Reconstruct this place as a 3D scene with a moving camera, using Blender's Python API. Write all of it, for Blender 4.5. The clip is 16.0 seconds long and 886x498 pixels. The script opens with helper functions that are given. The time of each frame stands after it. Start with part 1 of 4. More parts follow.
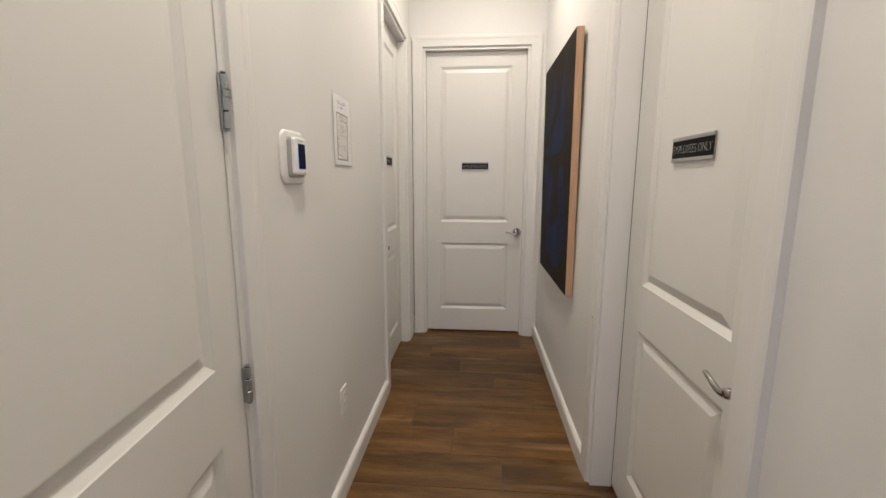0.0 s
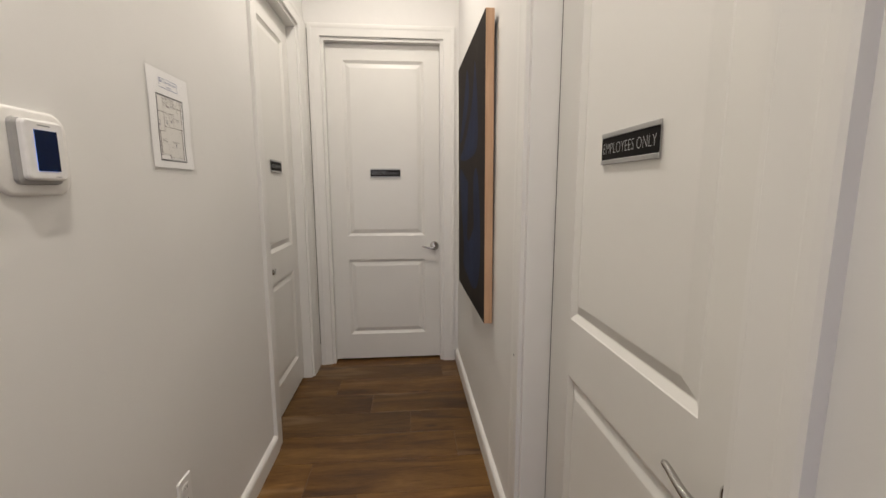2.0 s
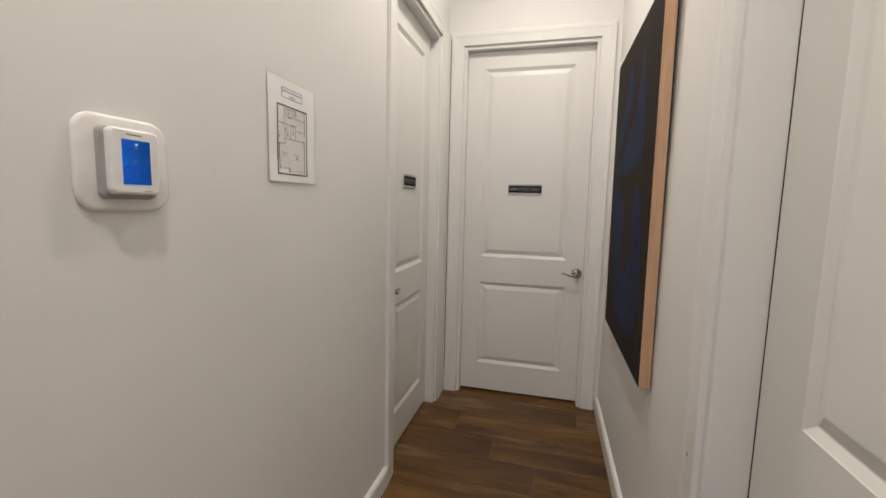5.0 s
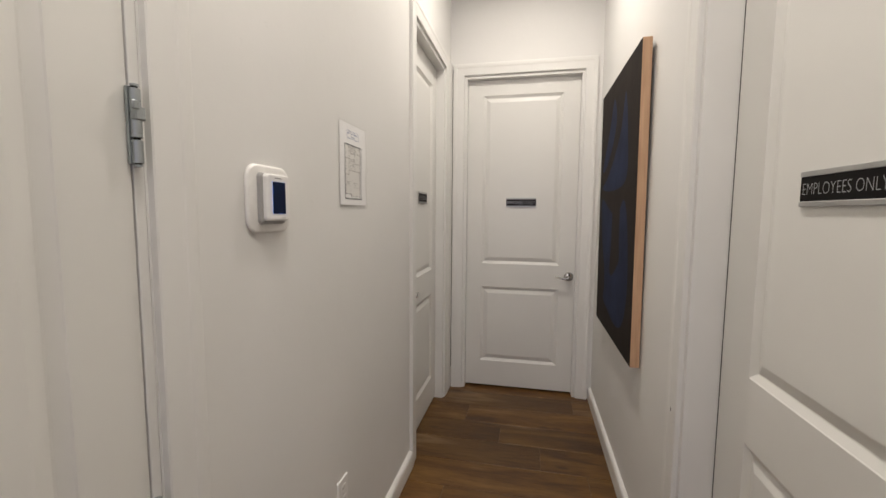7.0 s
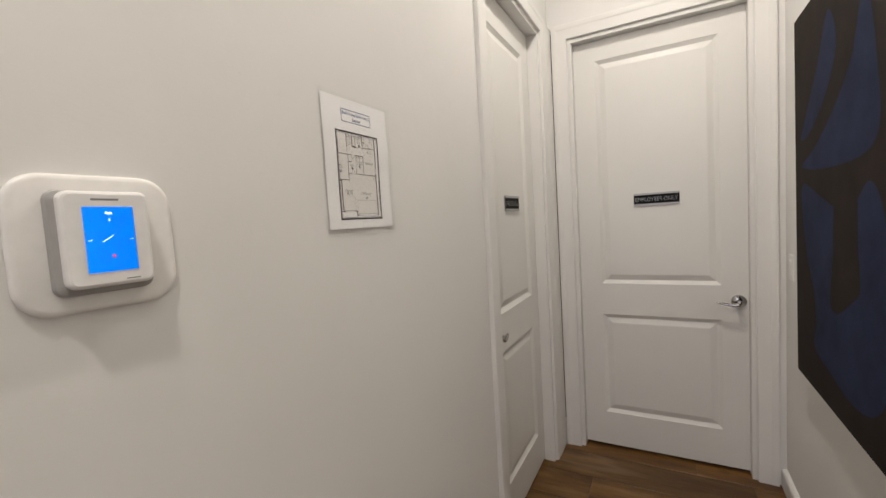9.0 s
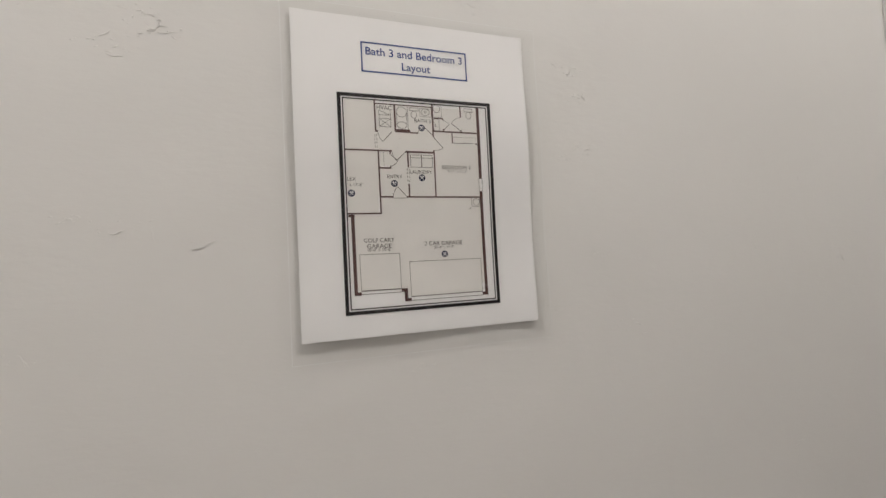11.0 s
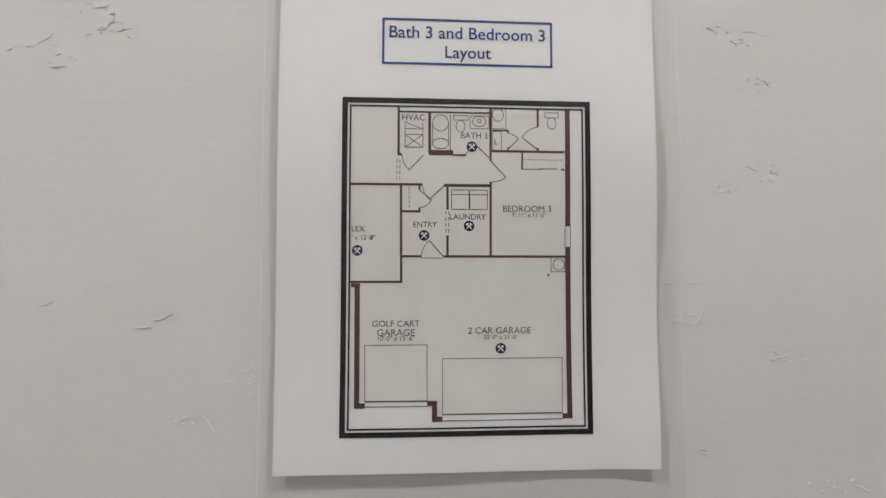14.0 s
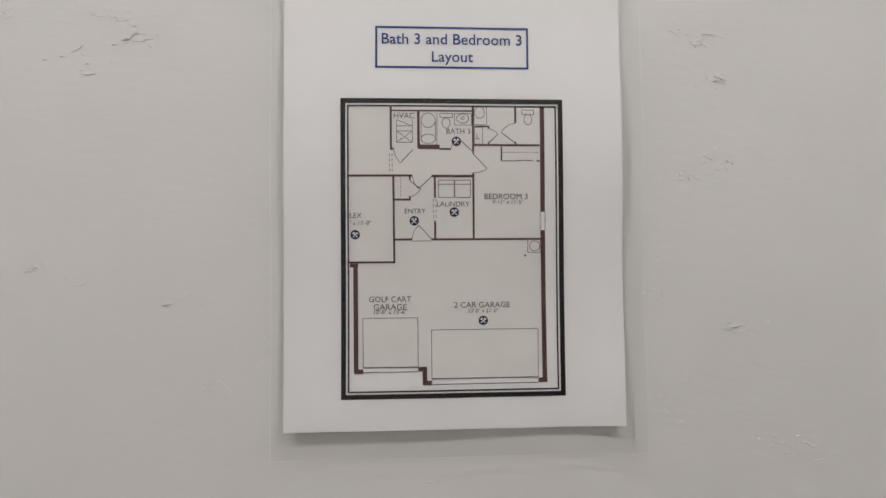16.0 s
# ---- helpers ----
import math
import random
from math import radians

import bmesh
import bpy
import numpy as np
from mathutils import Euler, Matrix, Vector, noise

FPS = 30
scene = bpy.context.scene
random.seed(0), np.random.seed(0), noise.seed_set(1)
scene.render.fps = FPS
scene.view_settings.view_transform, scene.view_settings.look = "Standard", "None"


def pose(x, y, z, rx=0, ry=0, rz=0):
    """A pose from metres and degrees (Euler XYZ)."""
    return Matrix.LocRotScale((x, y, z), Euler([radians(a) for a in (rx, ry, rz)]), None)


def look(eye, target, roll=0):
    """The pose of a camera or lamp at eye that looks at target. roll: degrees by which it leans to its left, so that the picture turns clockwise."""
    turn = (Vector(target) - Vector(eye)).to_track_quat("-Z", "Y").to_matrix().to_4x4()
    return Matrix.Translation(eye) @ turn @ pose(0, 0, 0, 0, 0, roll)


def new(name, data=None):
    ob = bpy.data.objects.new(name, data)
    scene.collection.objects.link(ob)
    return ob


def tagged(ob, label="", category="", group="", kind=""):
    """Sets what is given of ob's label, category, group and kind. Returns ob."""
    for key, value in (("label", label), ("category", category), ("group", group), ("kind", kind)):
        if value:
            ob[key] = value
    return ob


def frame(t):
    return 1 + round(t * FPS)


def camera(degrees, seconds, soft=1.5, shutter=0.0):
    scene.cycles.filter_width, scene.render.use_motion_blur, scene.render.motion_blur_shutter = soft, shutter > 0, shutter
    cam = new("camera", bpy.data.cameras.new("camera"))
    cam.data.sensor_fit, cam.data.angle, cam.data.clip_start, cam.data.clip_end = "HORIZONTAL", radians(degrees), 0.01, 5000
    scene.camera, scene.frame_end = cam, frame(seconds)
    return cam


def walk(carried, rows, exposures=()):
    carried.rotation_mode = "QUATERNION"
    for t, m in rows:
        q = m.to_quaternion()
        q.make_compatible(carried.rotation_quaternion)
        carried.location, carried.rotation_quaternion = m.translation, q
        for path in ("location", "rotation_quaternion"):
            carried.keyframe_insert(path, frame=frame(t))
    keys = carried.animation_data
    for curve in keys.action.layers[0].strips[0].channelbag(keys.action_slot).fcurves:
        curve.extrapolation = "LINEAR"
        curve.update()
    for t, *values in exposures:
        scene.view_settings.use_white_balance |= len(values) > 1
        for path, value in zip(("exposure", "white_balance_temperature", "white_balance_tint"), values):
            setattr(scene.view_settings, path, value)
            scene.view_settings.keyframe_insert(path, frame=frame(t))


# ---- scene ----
cam = camera(94.3, 16.0)
PATH = [
    (0, (0.551, 0.768, 1.309), (0.387, 2.734, 0.98), 0.1),
    (0.5, (0.536, 0.809, 1.314), (0.653, 2.78, 0.993), -0.9),
    (1, (0.536, 0.849, 1.305), (0.789, 2.807, 0.982), -1.0),
    (1.5, (0.58, 0.961, 1.284), (0.839, 2.919, 0.97), -0.7),
    (2, (0.681, 1.149, 1.308), (0.851, 3.12, 1.02), -0.1),
    (2.5, (0.665, 1.274, 1.327), (0.688, 3.256, 1.063), 0.5),
    (3, (0.636, 1.347, 1.328), (0.482, 3.326, 1.085), 0.9),
    (3.5, (0.667, 1.422, 1.332), (0.346, 3.381, 1.093), 1.1),
    (4, (0.693, 1.449, 1.326), (0.242, 3.382, 1.085), 1.2),
    (4.2, (0.702, 1.446, 1.322), (0.206, 3.369, 1.083), 1.2),
    (6.5, (0.63, 1.287, 1.335), (0.14, 3.216, 1.145), 1.6),
    (7, (0.599, 1.119, 1.347), (0.185, 3.068, 1.17), 0.4),
    (7.5, (0.621, 1.089, 1.361), (0.221, 3.042, 1.19), -0.9),
    (8, (0.614, 1.222, 1.362), (0.133, 3.156, 1.197), -2.3),
    (8.5, (0.63, 1.489, 1.367), (-0.09, 3.348, 1.216), -2.4),
    (9, (0.578, 1.747, 1.375), (-0.384, 3.495, 1.239), -3.5),
    (9.5, (0.489, 1.967, 1.401), (-0.761, 3.524, 1.287), -4.2),
    (9.7, (0.47, 2.042, 1.397), (-0.908, 3.489, 1.305), -4.4),
    (11.8, (0.275, 2.415, 1.469), (-1.708, 2.667, 1.534), -0.8),
    (12, (0.264, 2.417, 1.478), (-1.725, 2.624, 1.525), -0.4),
    (12.5, (0.243, 2.417, 1.48), (-1.753, 2.525, 1.544), 0.1),
    (13, (0.233, 2.419, 1.48), (-1.764, 2.499, 1.547), 0.4),
    (13.5, (0.227, 2.422, 1.48), (-1.77, 2.502, 1.552), 0.3),
    (14, (0.224, 2.424, 1.481), (-1.773, 2.503, 1.553), 0.1),
    (14.5, (0.224, 2.426, 1.481), (-1.773, 2.507, 1.547), -0.1),
    (15, (0.234, 2.428, 1.481), (-1.763, 2.505, 1.543), -0.3),
    (15.5, (0.247, 2.431, 1.479), (-1.751, 2.506, 1.528), -0.3),
    (16, (0.252, 2.432, 1.474), (-1.747, 2.495, 1.515), -0.4),
]
EXPOSURES = [(0.0, 0.08, 6470, 10), (2.5, 0.01, 6390, 10), (4.0, -0.02, 6350, 10), (7.5, -0.02, 6300, 10), (9.7, 0.02, 6280, 10), (12.0, -0.12, 5790, 10), (14.0, -0.07, 5790, 10), (16.0, -0.09, 5790, 10)]
walk(cam, [(t, look(eye, target, roll)) for t, eye, target, roll in PATH], EXPOSURES)

# ---- world and lights ----
CEIL = 3.05
FAR = 4.171          # far wall
RIGHT = 1.056        # right wall
BACK = -2.6          # wall behind the start
world = bpy.data.worlds.new("world")
scene.world = world
world.use_nodes = True
wt = world.node_tree
sky = wt.nodes.new("ShaderNodeTexSky")
sky.sky_type = "NISHITA"
sky.sun_disc = False
sky.sun_elevation, sky.sun_rotation = radians(40), radians(160)
wt.links.new(sky.outputs[0], wt.nodes["Background"].inputs[0])
wt.nodes["Background"].inputs[1].default_value = 0.1

# First lamp is unseen, assumed by spacing; it adds light nearby.
LAMPS = ((0.56, -0.45), (0.50, 1.44), (0.57, 3.26))
LAMP_WATTS = (2.0, 17.6, 15.5)
for (lx, ly), watts in zip(LAMPS, LAMP_WATTS):
    ld = bpy.data.lights.new("downlight_beam", "AREA")
    ld.shape, ld.size, ld.energy, ld.color = "DISK", 0.085, watts, (1.0, 0.906, 0.788)
    ld.spread = radians(168)
    lo = new("downlight_beam", ld)
    lo.matrix_world = pose(lx, ly, CEIL - 0.012)
# Added cool lamp in an assumed, unseen opening; it tints the near surfaces.
wd = bpy.data.lights.new("unseen_rear_daylight", "AREA")
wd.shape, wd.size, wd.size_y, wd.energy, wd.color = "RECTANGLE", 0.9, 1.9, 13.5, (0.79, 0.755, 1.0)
wo = new("unseen_rear_daylight", wd)
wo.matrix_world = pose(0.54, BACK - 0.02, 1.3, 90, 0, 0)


# ---- materials ----
def material(name, color, rough=0.5, metal=0.0):
    m = bpy.data.materials.new(name)
    m.use_nodes = True
    nt = m.node_tree
    p = nt.nodes["Principled BSDF"]
    p.inputs["Base Color"].default_value = (*color, 1)
    p.inputs["Roughness"].default_value = rough
    p.inputs["Metallic"].default_value = metal
    return m, nt, p


def node(nt, kind, **values):
    n = nt.nodes.new(kind)
    for key, value in values.items():
        n.inputs[key.replace("_", " ")].default_value = value
    return n


def coords(nt, scale=(1, 1, 1), space="Object"):
    tc = nt.nodes.new("ShaderNodeTexCoord")
    mp = nt.nodes.new("ShaderNodeMapping")
    mp.inputs["Scale"].default_value = scale
    nt.links.new(tc.outputs[space], mp.inputs[0])
    return mp.outputs[0]


def ramp(nt, fac, stops):
    r = nt.nodes.new("ShaderNodeValToRGB")
    els = r.color_ramp.elements
    while len(els) < len(stops):
        els.new(0.5)
    for e, (pos, col) in zip(els, stops):
        e.position, e.color = pos, (*col, 1)
    nt.links.new(fac, r.inputs[0])
    return r.outputs[0]


def bump(nt, p, height, strength, distance, under=None):
    b = nt.nodes.new("ShaderNodeBump")
    b.inputs["Strength"].default_value, b.inputs["Distance"].default_value = strength, distance
    nt.links.new(height, b.inputs["Height"])
    if under is not None:
        nt.links.new(under, b.inputs["Normal"])
    nt.links.new(b.outputs[0], p.inputs["Normal"])
    return b.outputs[0]


def maths(nt, op, a, b):
    n = nt.nodes.new("ShaderNodeMath")
    n.operation = op
    for i, v in enumerate((a, b)):
        if isinstance(v, (int, float)):
            n.inputs[i].default_value = v
        else:
            nt.links.new(v, n.inputs[i])
    return n.outputs[0]


def wall_paint():
    """White rolled paint over trowelled drywall: slow waves, broad soft blotches and a fine stipple."""
    m, nt, p = material("wall_paint", (0.73, 0.72, 0.70), 0.62)
    c = coords(nt)
    wave = node(nt, "ShaderNodeTexNoise", Scale=6.0, Detail=3.0, Roughness=0.5)
    tint = node(nt, "ShaderNodeTexNoise", Scale=1.7, Detail=4.0)
    for n in (wave, tint):
        nt.links.new(c, n.inputs["Vector"])
    peel = node(nt, "ShaderNodeTexNoise", Scale=150.0, Detail=4.0, Roughness=0.6)
    nt.links.new(coords(nt, (0.8, 0.45, 1.2)), peel.inputs["Vector"])
    nt.links.new(ramp(nt, tint.outputs[0], [(0.3, (0.715, 0.705, 0.685)), (0.7, (0.745, 0.735, 0.717))]), p.inputs["Base Color"])
    nt.links.new(ramp(nt, tint.outputs[0], [(0.3, (0.56,) * 3), (0.7, (0.68,) * 3)]), p.inputs["Roughness"])
    b1 = bump(nt, p, wave.outputs[0], 0.6, 0.004)
    bump(nt, p, peel.outputs[0], 0.28, 0.0006, b1)
    return m


def gloss_paint(name, color, rough):
    m, nt, p = material(name, color, rough)
    c = coords(nt, (14, 14, 1.2))
    brush = node(nt, "ShaderNodeTexNoise", Scale=9.0, Detail=4.0, Roughness=0.6)
    soil = node(nt, "ShaderNodeTexNoise", Scale=2.3, Detail=5.0)
    nt.links.new(c, brush.inputs["Vector"])
    nt.links.new(coords(nt), soil.inputs["Vector"])
    a = tuple(v * 0.965 for v in color)
    nt.links.new(ramp(nt, soil.outputs[0], [(0.35, a), (0.65, color)]), p.inputs["Base Color"])
    nt.links.new(ramp(nt, soil.outputs[0], [(0.3, (rough * 0.85,) * 3), (0.7, (rough * 1.15,) * 3)]), p.inputs["Roughness"])
    bump(nt, p, brush.outputs[0], 0.12, 0.0006)
    return m


def plank_tile():
    """Wood-look porcelain: brown boards with long streaks, a few dark veins and pale edges."""
    m, nt, p = material("plank_tile", (0.2, 0.1, 0.05), 0.42)
    info = nt.nodes.new("ShaderNodeObjectInfo")
    tc = nt.nodes.new("ShaderNodeTexCoord")
    shift = nt.nodes.new("ShaderNodeCombineXYZ")
    nt.links.new(maths(nt, "MULTIPLY", info.outputs["Random"], 37.0), shift.inputs[0])
    nt.links.new(maths(nt, "MULTIPLY", info.outputs["Random"], 91.0), shift.inputs[1])
    add = nt.nodes.new("ShaderNodeVectorMath")
    nt.links.new(tc.outputs["Object"], add.inputs[0])
    nt.links.new(shift.outputs[0], add.inputs[1])
    mp = nt.nodes.new("ShaderNodeMapping")
    mp.inputs["Scale"].default_value = (0.85, 5.5, 1.0)
    nt.links.new(add.outputs[0], mp.inputs[0])
    streak = node(nt, "ShaderNodeTexNoise", Scale=1.6, Detail=8.0, Roughness=0.60, Distortion=0.7)
    fine = node(nt, "ShaderNodeTexNoise", Scale=16.0, Detail=5.0, Roughness=0.7, Distortion=0.4)
    vein = node(nt, "ShaderNodeTexNoise", Scale=1.0, Detail=2.0, Distortion=0.35)
    for n in (streak, fine, vein):
        nt.links.new(mp.outputs[0], n.inputs["Vector"])
    col = ramp(nt, streak.outputs[0], [(0.30, (0.040, 0.0175, 0.0055)), (0.45, (0.096, 0.0465, 0.0152)), (0.57, (0.146, 0.078, 0.0275)), (0.70, (0.215, 0.124, 0.049))])
    mix = nt.nodes.new("ShaderNodeMix")
    mix.data_type, mix.blend_type = "RGBA", "MULTIPLY"
    mix.inputs["Factor"].default_value = 0.55
    nt.links.new(col, mix.inputs["A"])
    nt.links.new(ramp(nt, fine.outputs[0], [(0.3, (0.55, 0.5, 0.45)), (0.65, (1.1, 1.1, 1.1))]), mix.inputs["B"])
    mix2 = nt.nodes.new("ShaderNodeMix")
    mix2.data_type, mix2.blend_type = "RGBA", "MIX"
    nt.links.new(ramp(nt, vein.outputs[0], [(0.58, (0, 0, 0)), (0.64, (0.42, 0.42, 0.42)), (0.70, (0, 0, 0))]), mix2.inputs["Factor"])
    nt.links.new(mix.outputs["Result"], mix2.inputs["A"])
    mix2.inputs["B"].default_value = (0.36, 0.25, 0.155, 1)
    hsv = nt.nodes.new("ShaderNodeHueSaturation")
    hsv.inputs["Saturation"].default_value = 1.12
    nt.links.new(mix2.outputs["Result"], hsv.inputs["Color"])
    nt.links.new(maths(nt, "ADD", maths(nt, "MULTIPLY", info.outputs["Random"], 0.62), 0.74), hsv.inputs["Value"])
    mpk = nt.nodes.new("ShaderNodeMapping")
    mpk.inputs["Scale"].default_value = (2.6, 6.5, 1.0)
    nt.links.new(add.outputs[0], mpk.inputs[0])
    knot = node(nt, "ShaderNodeTexVoronoi", Scale=1.0)
    nt.links.new(mpk.outputs[0], knot.inputs["Vector"])
    mix3 = nt.nodes.new("ShaderNodeMix")
    mix3.data_type, mix3.blend_type = "RGBA", "MULTIPLY"
    mix3.inputs["Factor"].default_value = 1.0
    nt.links.new(hsv.outputs[0], mix3.inputs["A"])
    nt.links.new(ramp(nt, knot.outputs["Distance"], [(0.03, (0.42, 0.36, 0.3)), (0.12, (1, 1, 1))]), mix3.inputs["B"])
    nt.links.new(mix3.outputs["Result"], p.inputs["Base Color"])
    nt.links.new(ramp(nt, fine.outputs[0], [(0.3, (0.5,) * 3), (0.7, (0.36,) * 3)]), p.inputs["Roughness"])
    bump(nt, p, fine.outputs[0], 0.25, 0.0006)
    return m


def maple():
    m, nt, p = material("maple", (0.6, 0.4, 0.25), 0.45)
    c = coords(nt, (30, 30, 1.6))
    g = node(nt, "ShaderNodeTexNoise", Scale=2.5, Detail=5.0, Distortion=0.6)
    nt.links.new(c, g.inputs["Vector"])
    nt.links.new(ramp(nt, g.outputs[0], [(0.3, (0.47, 0.285, 0.165)), (0.7, (0.60, 0.39, 0.24))]), p.inputs["Base Color"])
    bump(nt, p, g.outputs[0], 0.1, 0.0004)
    return m


def canvas_paint(name, dark, light):
    m, nt, p = material(name, light, 0.9)
    p.inputs["Specular IOR Level"].default_value = 0.18
    c = coords(nt)
    g = node(nt, "ShaderNodeTexNoise", Scale=5.0, Detail=6.0, Roughness=0.65)
    weave = node(nt, "ShaderNodeTexNoise", Scale=420.0, Detail=2.0)
    nt.links.new(c, g.inputs["Vector"])
    nt.links.new(c, weave.inputs["Vector"])
    nt.links.new(ramp(nt, g.outputs[0], [(0.32, dark), (0.68, light)]), p.inputs["Base Color"])
    bump(nt, p, weave.outputs[0], 0.35, 0.0005)
    return m


def brushed_metal(name, color, rough, stretch):
    m, nt, p = material(name, color, rough, 1.0)
    g = node(nt, "ShaderNodeTexNoise", Scale=60.0, Detail=3.0)
    nt.links.new(coords(nt, stretch), g.inputs["Vector"])
    nt.links.new(ramp(nt, g.outputs[0], [(0.3, (rough * 0.75,) * 3), (0.7, (rough * 1.3,) * 3)]), p.inputs["Roughness"])
    return m


def laminate_film():
    """Clear pouch: see-through with a soft sheen and faint ripples."""
    m, nt, p = material("laminate_film", (0.9, 0.9, 0.9), 0.16)
    tr = nt.nodes.new("ShaderNodeBsdfTransparent")
    tr.inputs[0].default_value = (0.995, 0.995, 0.993, 1)
    gl = nt.nodes.new("ShaderNodeBsdfGlossy")
    gl.inputs["Roughness"].default_value = 0.22
    fr = nt.nodes.new("ShaderNodeFresnel")
    fr.inputs["IOR"].default_value = 1.30
    ripple = node(nt, "ShaderNodeTexNoise", Scale=16.0, Detail=2.0)
    nt.links.new(coords(nt), ripple.inputs["Vector"])
    b = nt.nodes.new("ShaderNodeBump")
    b.inputs["Strength"].default_value, b.inputs["Distance"].default_value = 0.12, 0.004
    nt.links.new(ripple.outputs[0], b.inputs["Height"])
    nt.links.new(b.outputs[0], gl.inputs["Normal"])
    nt.links.new(b.outputs[0], fr.inputs["Normal"])
    ms = nt.nodes.new("ShaderNodeMixShader")
    nt.links.new(fr.outputs[0], ms.inputs[0])
    nt.links.new(tr.outputs[0], ms.inputs[1])
    nt.links.new(gl.outputs[0], ms.inputs[2])
    nt.links.new(ms.outputs[0], nt.nodes["Material Output"].inputs["Surface"])
    return m


def glow(name, color, strength):
    m, nt, p = material(name, (0.01, 0.02, 0.06), 0.3)
    p.inputs["Emission Color"].default_value = (*color, 1)
    p.inputs["Emission Strength"].default_value = strength
    return m


def speckled(name, color, rough, amount=0.06):
    m, nt, p = material(name, color, rough)
    g = node(nt, "ShaderNodeTexNoise", Scale=40.0, Detail=4.0)
    nt.links.new(coords(nt), g.inputs["Vector"])
    a = tuple(v * (1 - amount) for v in color)
    nt.links.new(ramp(nt, g.outputs[0], [(0.35, a), (0.65, color)]), p.inputs["Base Color"])
    return m


WALL = wall_paint()
DOOR = gloss_paint("door_paint", (0.735, 0.725, 0.695), 0.36)
TRIM = gloss_paint("trim_paint", (0.75, 0.74, 0.715), 0.34)
CEILING = wall_paint()
CEILING.name = "ceiling_paint"
TILE = plank_tile()
GROUT = speckled("grout", (0.155, 0.100, 0.060), 0.9, 0.4)
MAPLE = maple()
CANVAS_DARK = canvas_paint("canvas_umber", (0.014, 0.0095, 0.0075), (0.024, 0.017, 0.0135))
CANVAS_BLUE = canvas_paint("canvas_navy", (0.010, 0.015, 0.040), (0.018, 0.027, 0.066))
CHROME = brushed_metal("satin_nickel", (0.43, 0.42, 0.405), 0.075, (1, 1, 1))
STEEL = brushed_metal("hinge_steel", (0.40, 0.43, 0.44), 0.36, (1, 1, 14))
ALUMINIUM = brushed_metal("sign_aluminium", (0.46, 0.46, 0.46), 0.42, (3, 3, 40))
SIGN_BLACK = speckled("sign_black", (0.006, 0.005, 0.005), 0.7, 0.3)
SIGN_BLACK.node_tree.nodes["Principled BSDF"].inputs["Specular IOR Level"].default_value = 0.15
SIGN_SILVER = brushed_metal("sign_letter_silver", (0.55, 0.56, 0.57), 0.4, (1, 1, 1))
PLASTIC = speckled("white_plastic", (0.80, 0.79, 0.775), 0.34)
PLASTIC_BASE = speckled("grey_plastic", (0.36, 0.355, 0.345), 0.45)
PLATE = speckled("cover_plate_plastic", (0.80, 0.785, 0.76), 0.42)
PLASTIC_GREY = speckled("grey_print", (0.22, 0.22, 0.22), 0.5)
# Dark tone for real dark parts and for shade painted into gaps.
DARK = speckled("dark_parts_and_shade", (0.02, 0.018, 0.016), 0.8, 0.3)
PAPER = speckled("paper", (0.90, 0.89, 0.888), 0.6, 0.015)
FILM = laminate_film()
FILM_EDGE = speckled("laminate_edge", (0.80, 0.80, 0.79), 0.3)
INK_BLACK = speckled("ink_black", (0.010, 0.008, 0.010), 0.45, 0.3)
INK_BROWN = speckled("ink_brown", (0.105, 0.052, 0.048), 0.5, 0.2)
PLAN_TINT = speckled("plan_tint", (0.825, 0.805, 0.775), 0.55, 0.03)
INK_GREY = speckled("ink_grey", (0.17, 0.15, 0.135), 0.5, 0.2)
INK_TEXT = speckled("ink_text", (0.085, 0.068, 0.062), 0.5, 0.2)
INK_BLUE = speckled("ink_blue", (0.014, 0.055, 0.26), 0.5, 0.15)
INK_NAVY = speckled("ink_navy", (0.008, 0.014, 0.060), 0.5, 0.15)
SCREEN = glow("screen_backlight", (0.0, 0.20, 1.0), 2.4)
SCREEN_DARK = speckled("screen_louvre", (0.004, 0.004, 0.005), 0.9)
SCREEN_MARK = glow("screen_mark", (0.75, 0.92, 1.0), 3.0)
SCREEN_RED = glow("screen_red", (0.9, 0.06, 0.12), 2.0)
LAMP_GLOW = glow("lamp_lens", (1.0, 0.86, 0.68), 6.0)


# ---- mesh helpers ----
def empty(name, m=None):
    ob = new(name)
    ob.empty_display_size = 0.05
    if m is not None:
        ob.matrix_world = m
    return ob


def part(name, bm, mat, parent=None, label="", smooth=False, recalc=True):
    me = bpy.data.meshes.new(name)
    if recalc:
        bmesh.ops.recalc_face_normals(bm, faces=bm.faces)
    bm.to_mesh(me)
    bm.free()
    if smooth:
        me.polygons.foreach_set("use_smooth", [True] * len(me.polygons))
    me.materials.append(mat)
    ob = new(name, me)
    if parent is not None:
        ob.parent = parent
    if label:
        ob["label"] = label
    return ob


def box_into(bm, x0, y0, z0, x1, y1, z1, bevel=0.0, segments=1):
    res = bmesh.ops.create_cube(bm, size=1.0)
    vs = res["verts"]
    bmesh.ops.transform(bm, verts=vs, matrix=Matrix.LocRotScale(((x0 + x1) / 2, (y0 + y1) / 2, (z0 + z1) / 2), None, (x1 - x0, y1 - y0, z1 - z0)))
    if bevel:
        es = list({e for v in vs for e in v.link_edges})
        bmesh.ops.bevel(bm, geom=es, offset=bevel, segments=segments, affect="EDGES", profile=0.5)


def box(x0, y0, z0, x1, y1, z1, bevel=0.0, segments=1):
    bm = bmesh.new()
    box_into(bm, x0, y0, z0, x1, y1, z1, bevel, segments)
    return bm


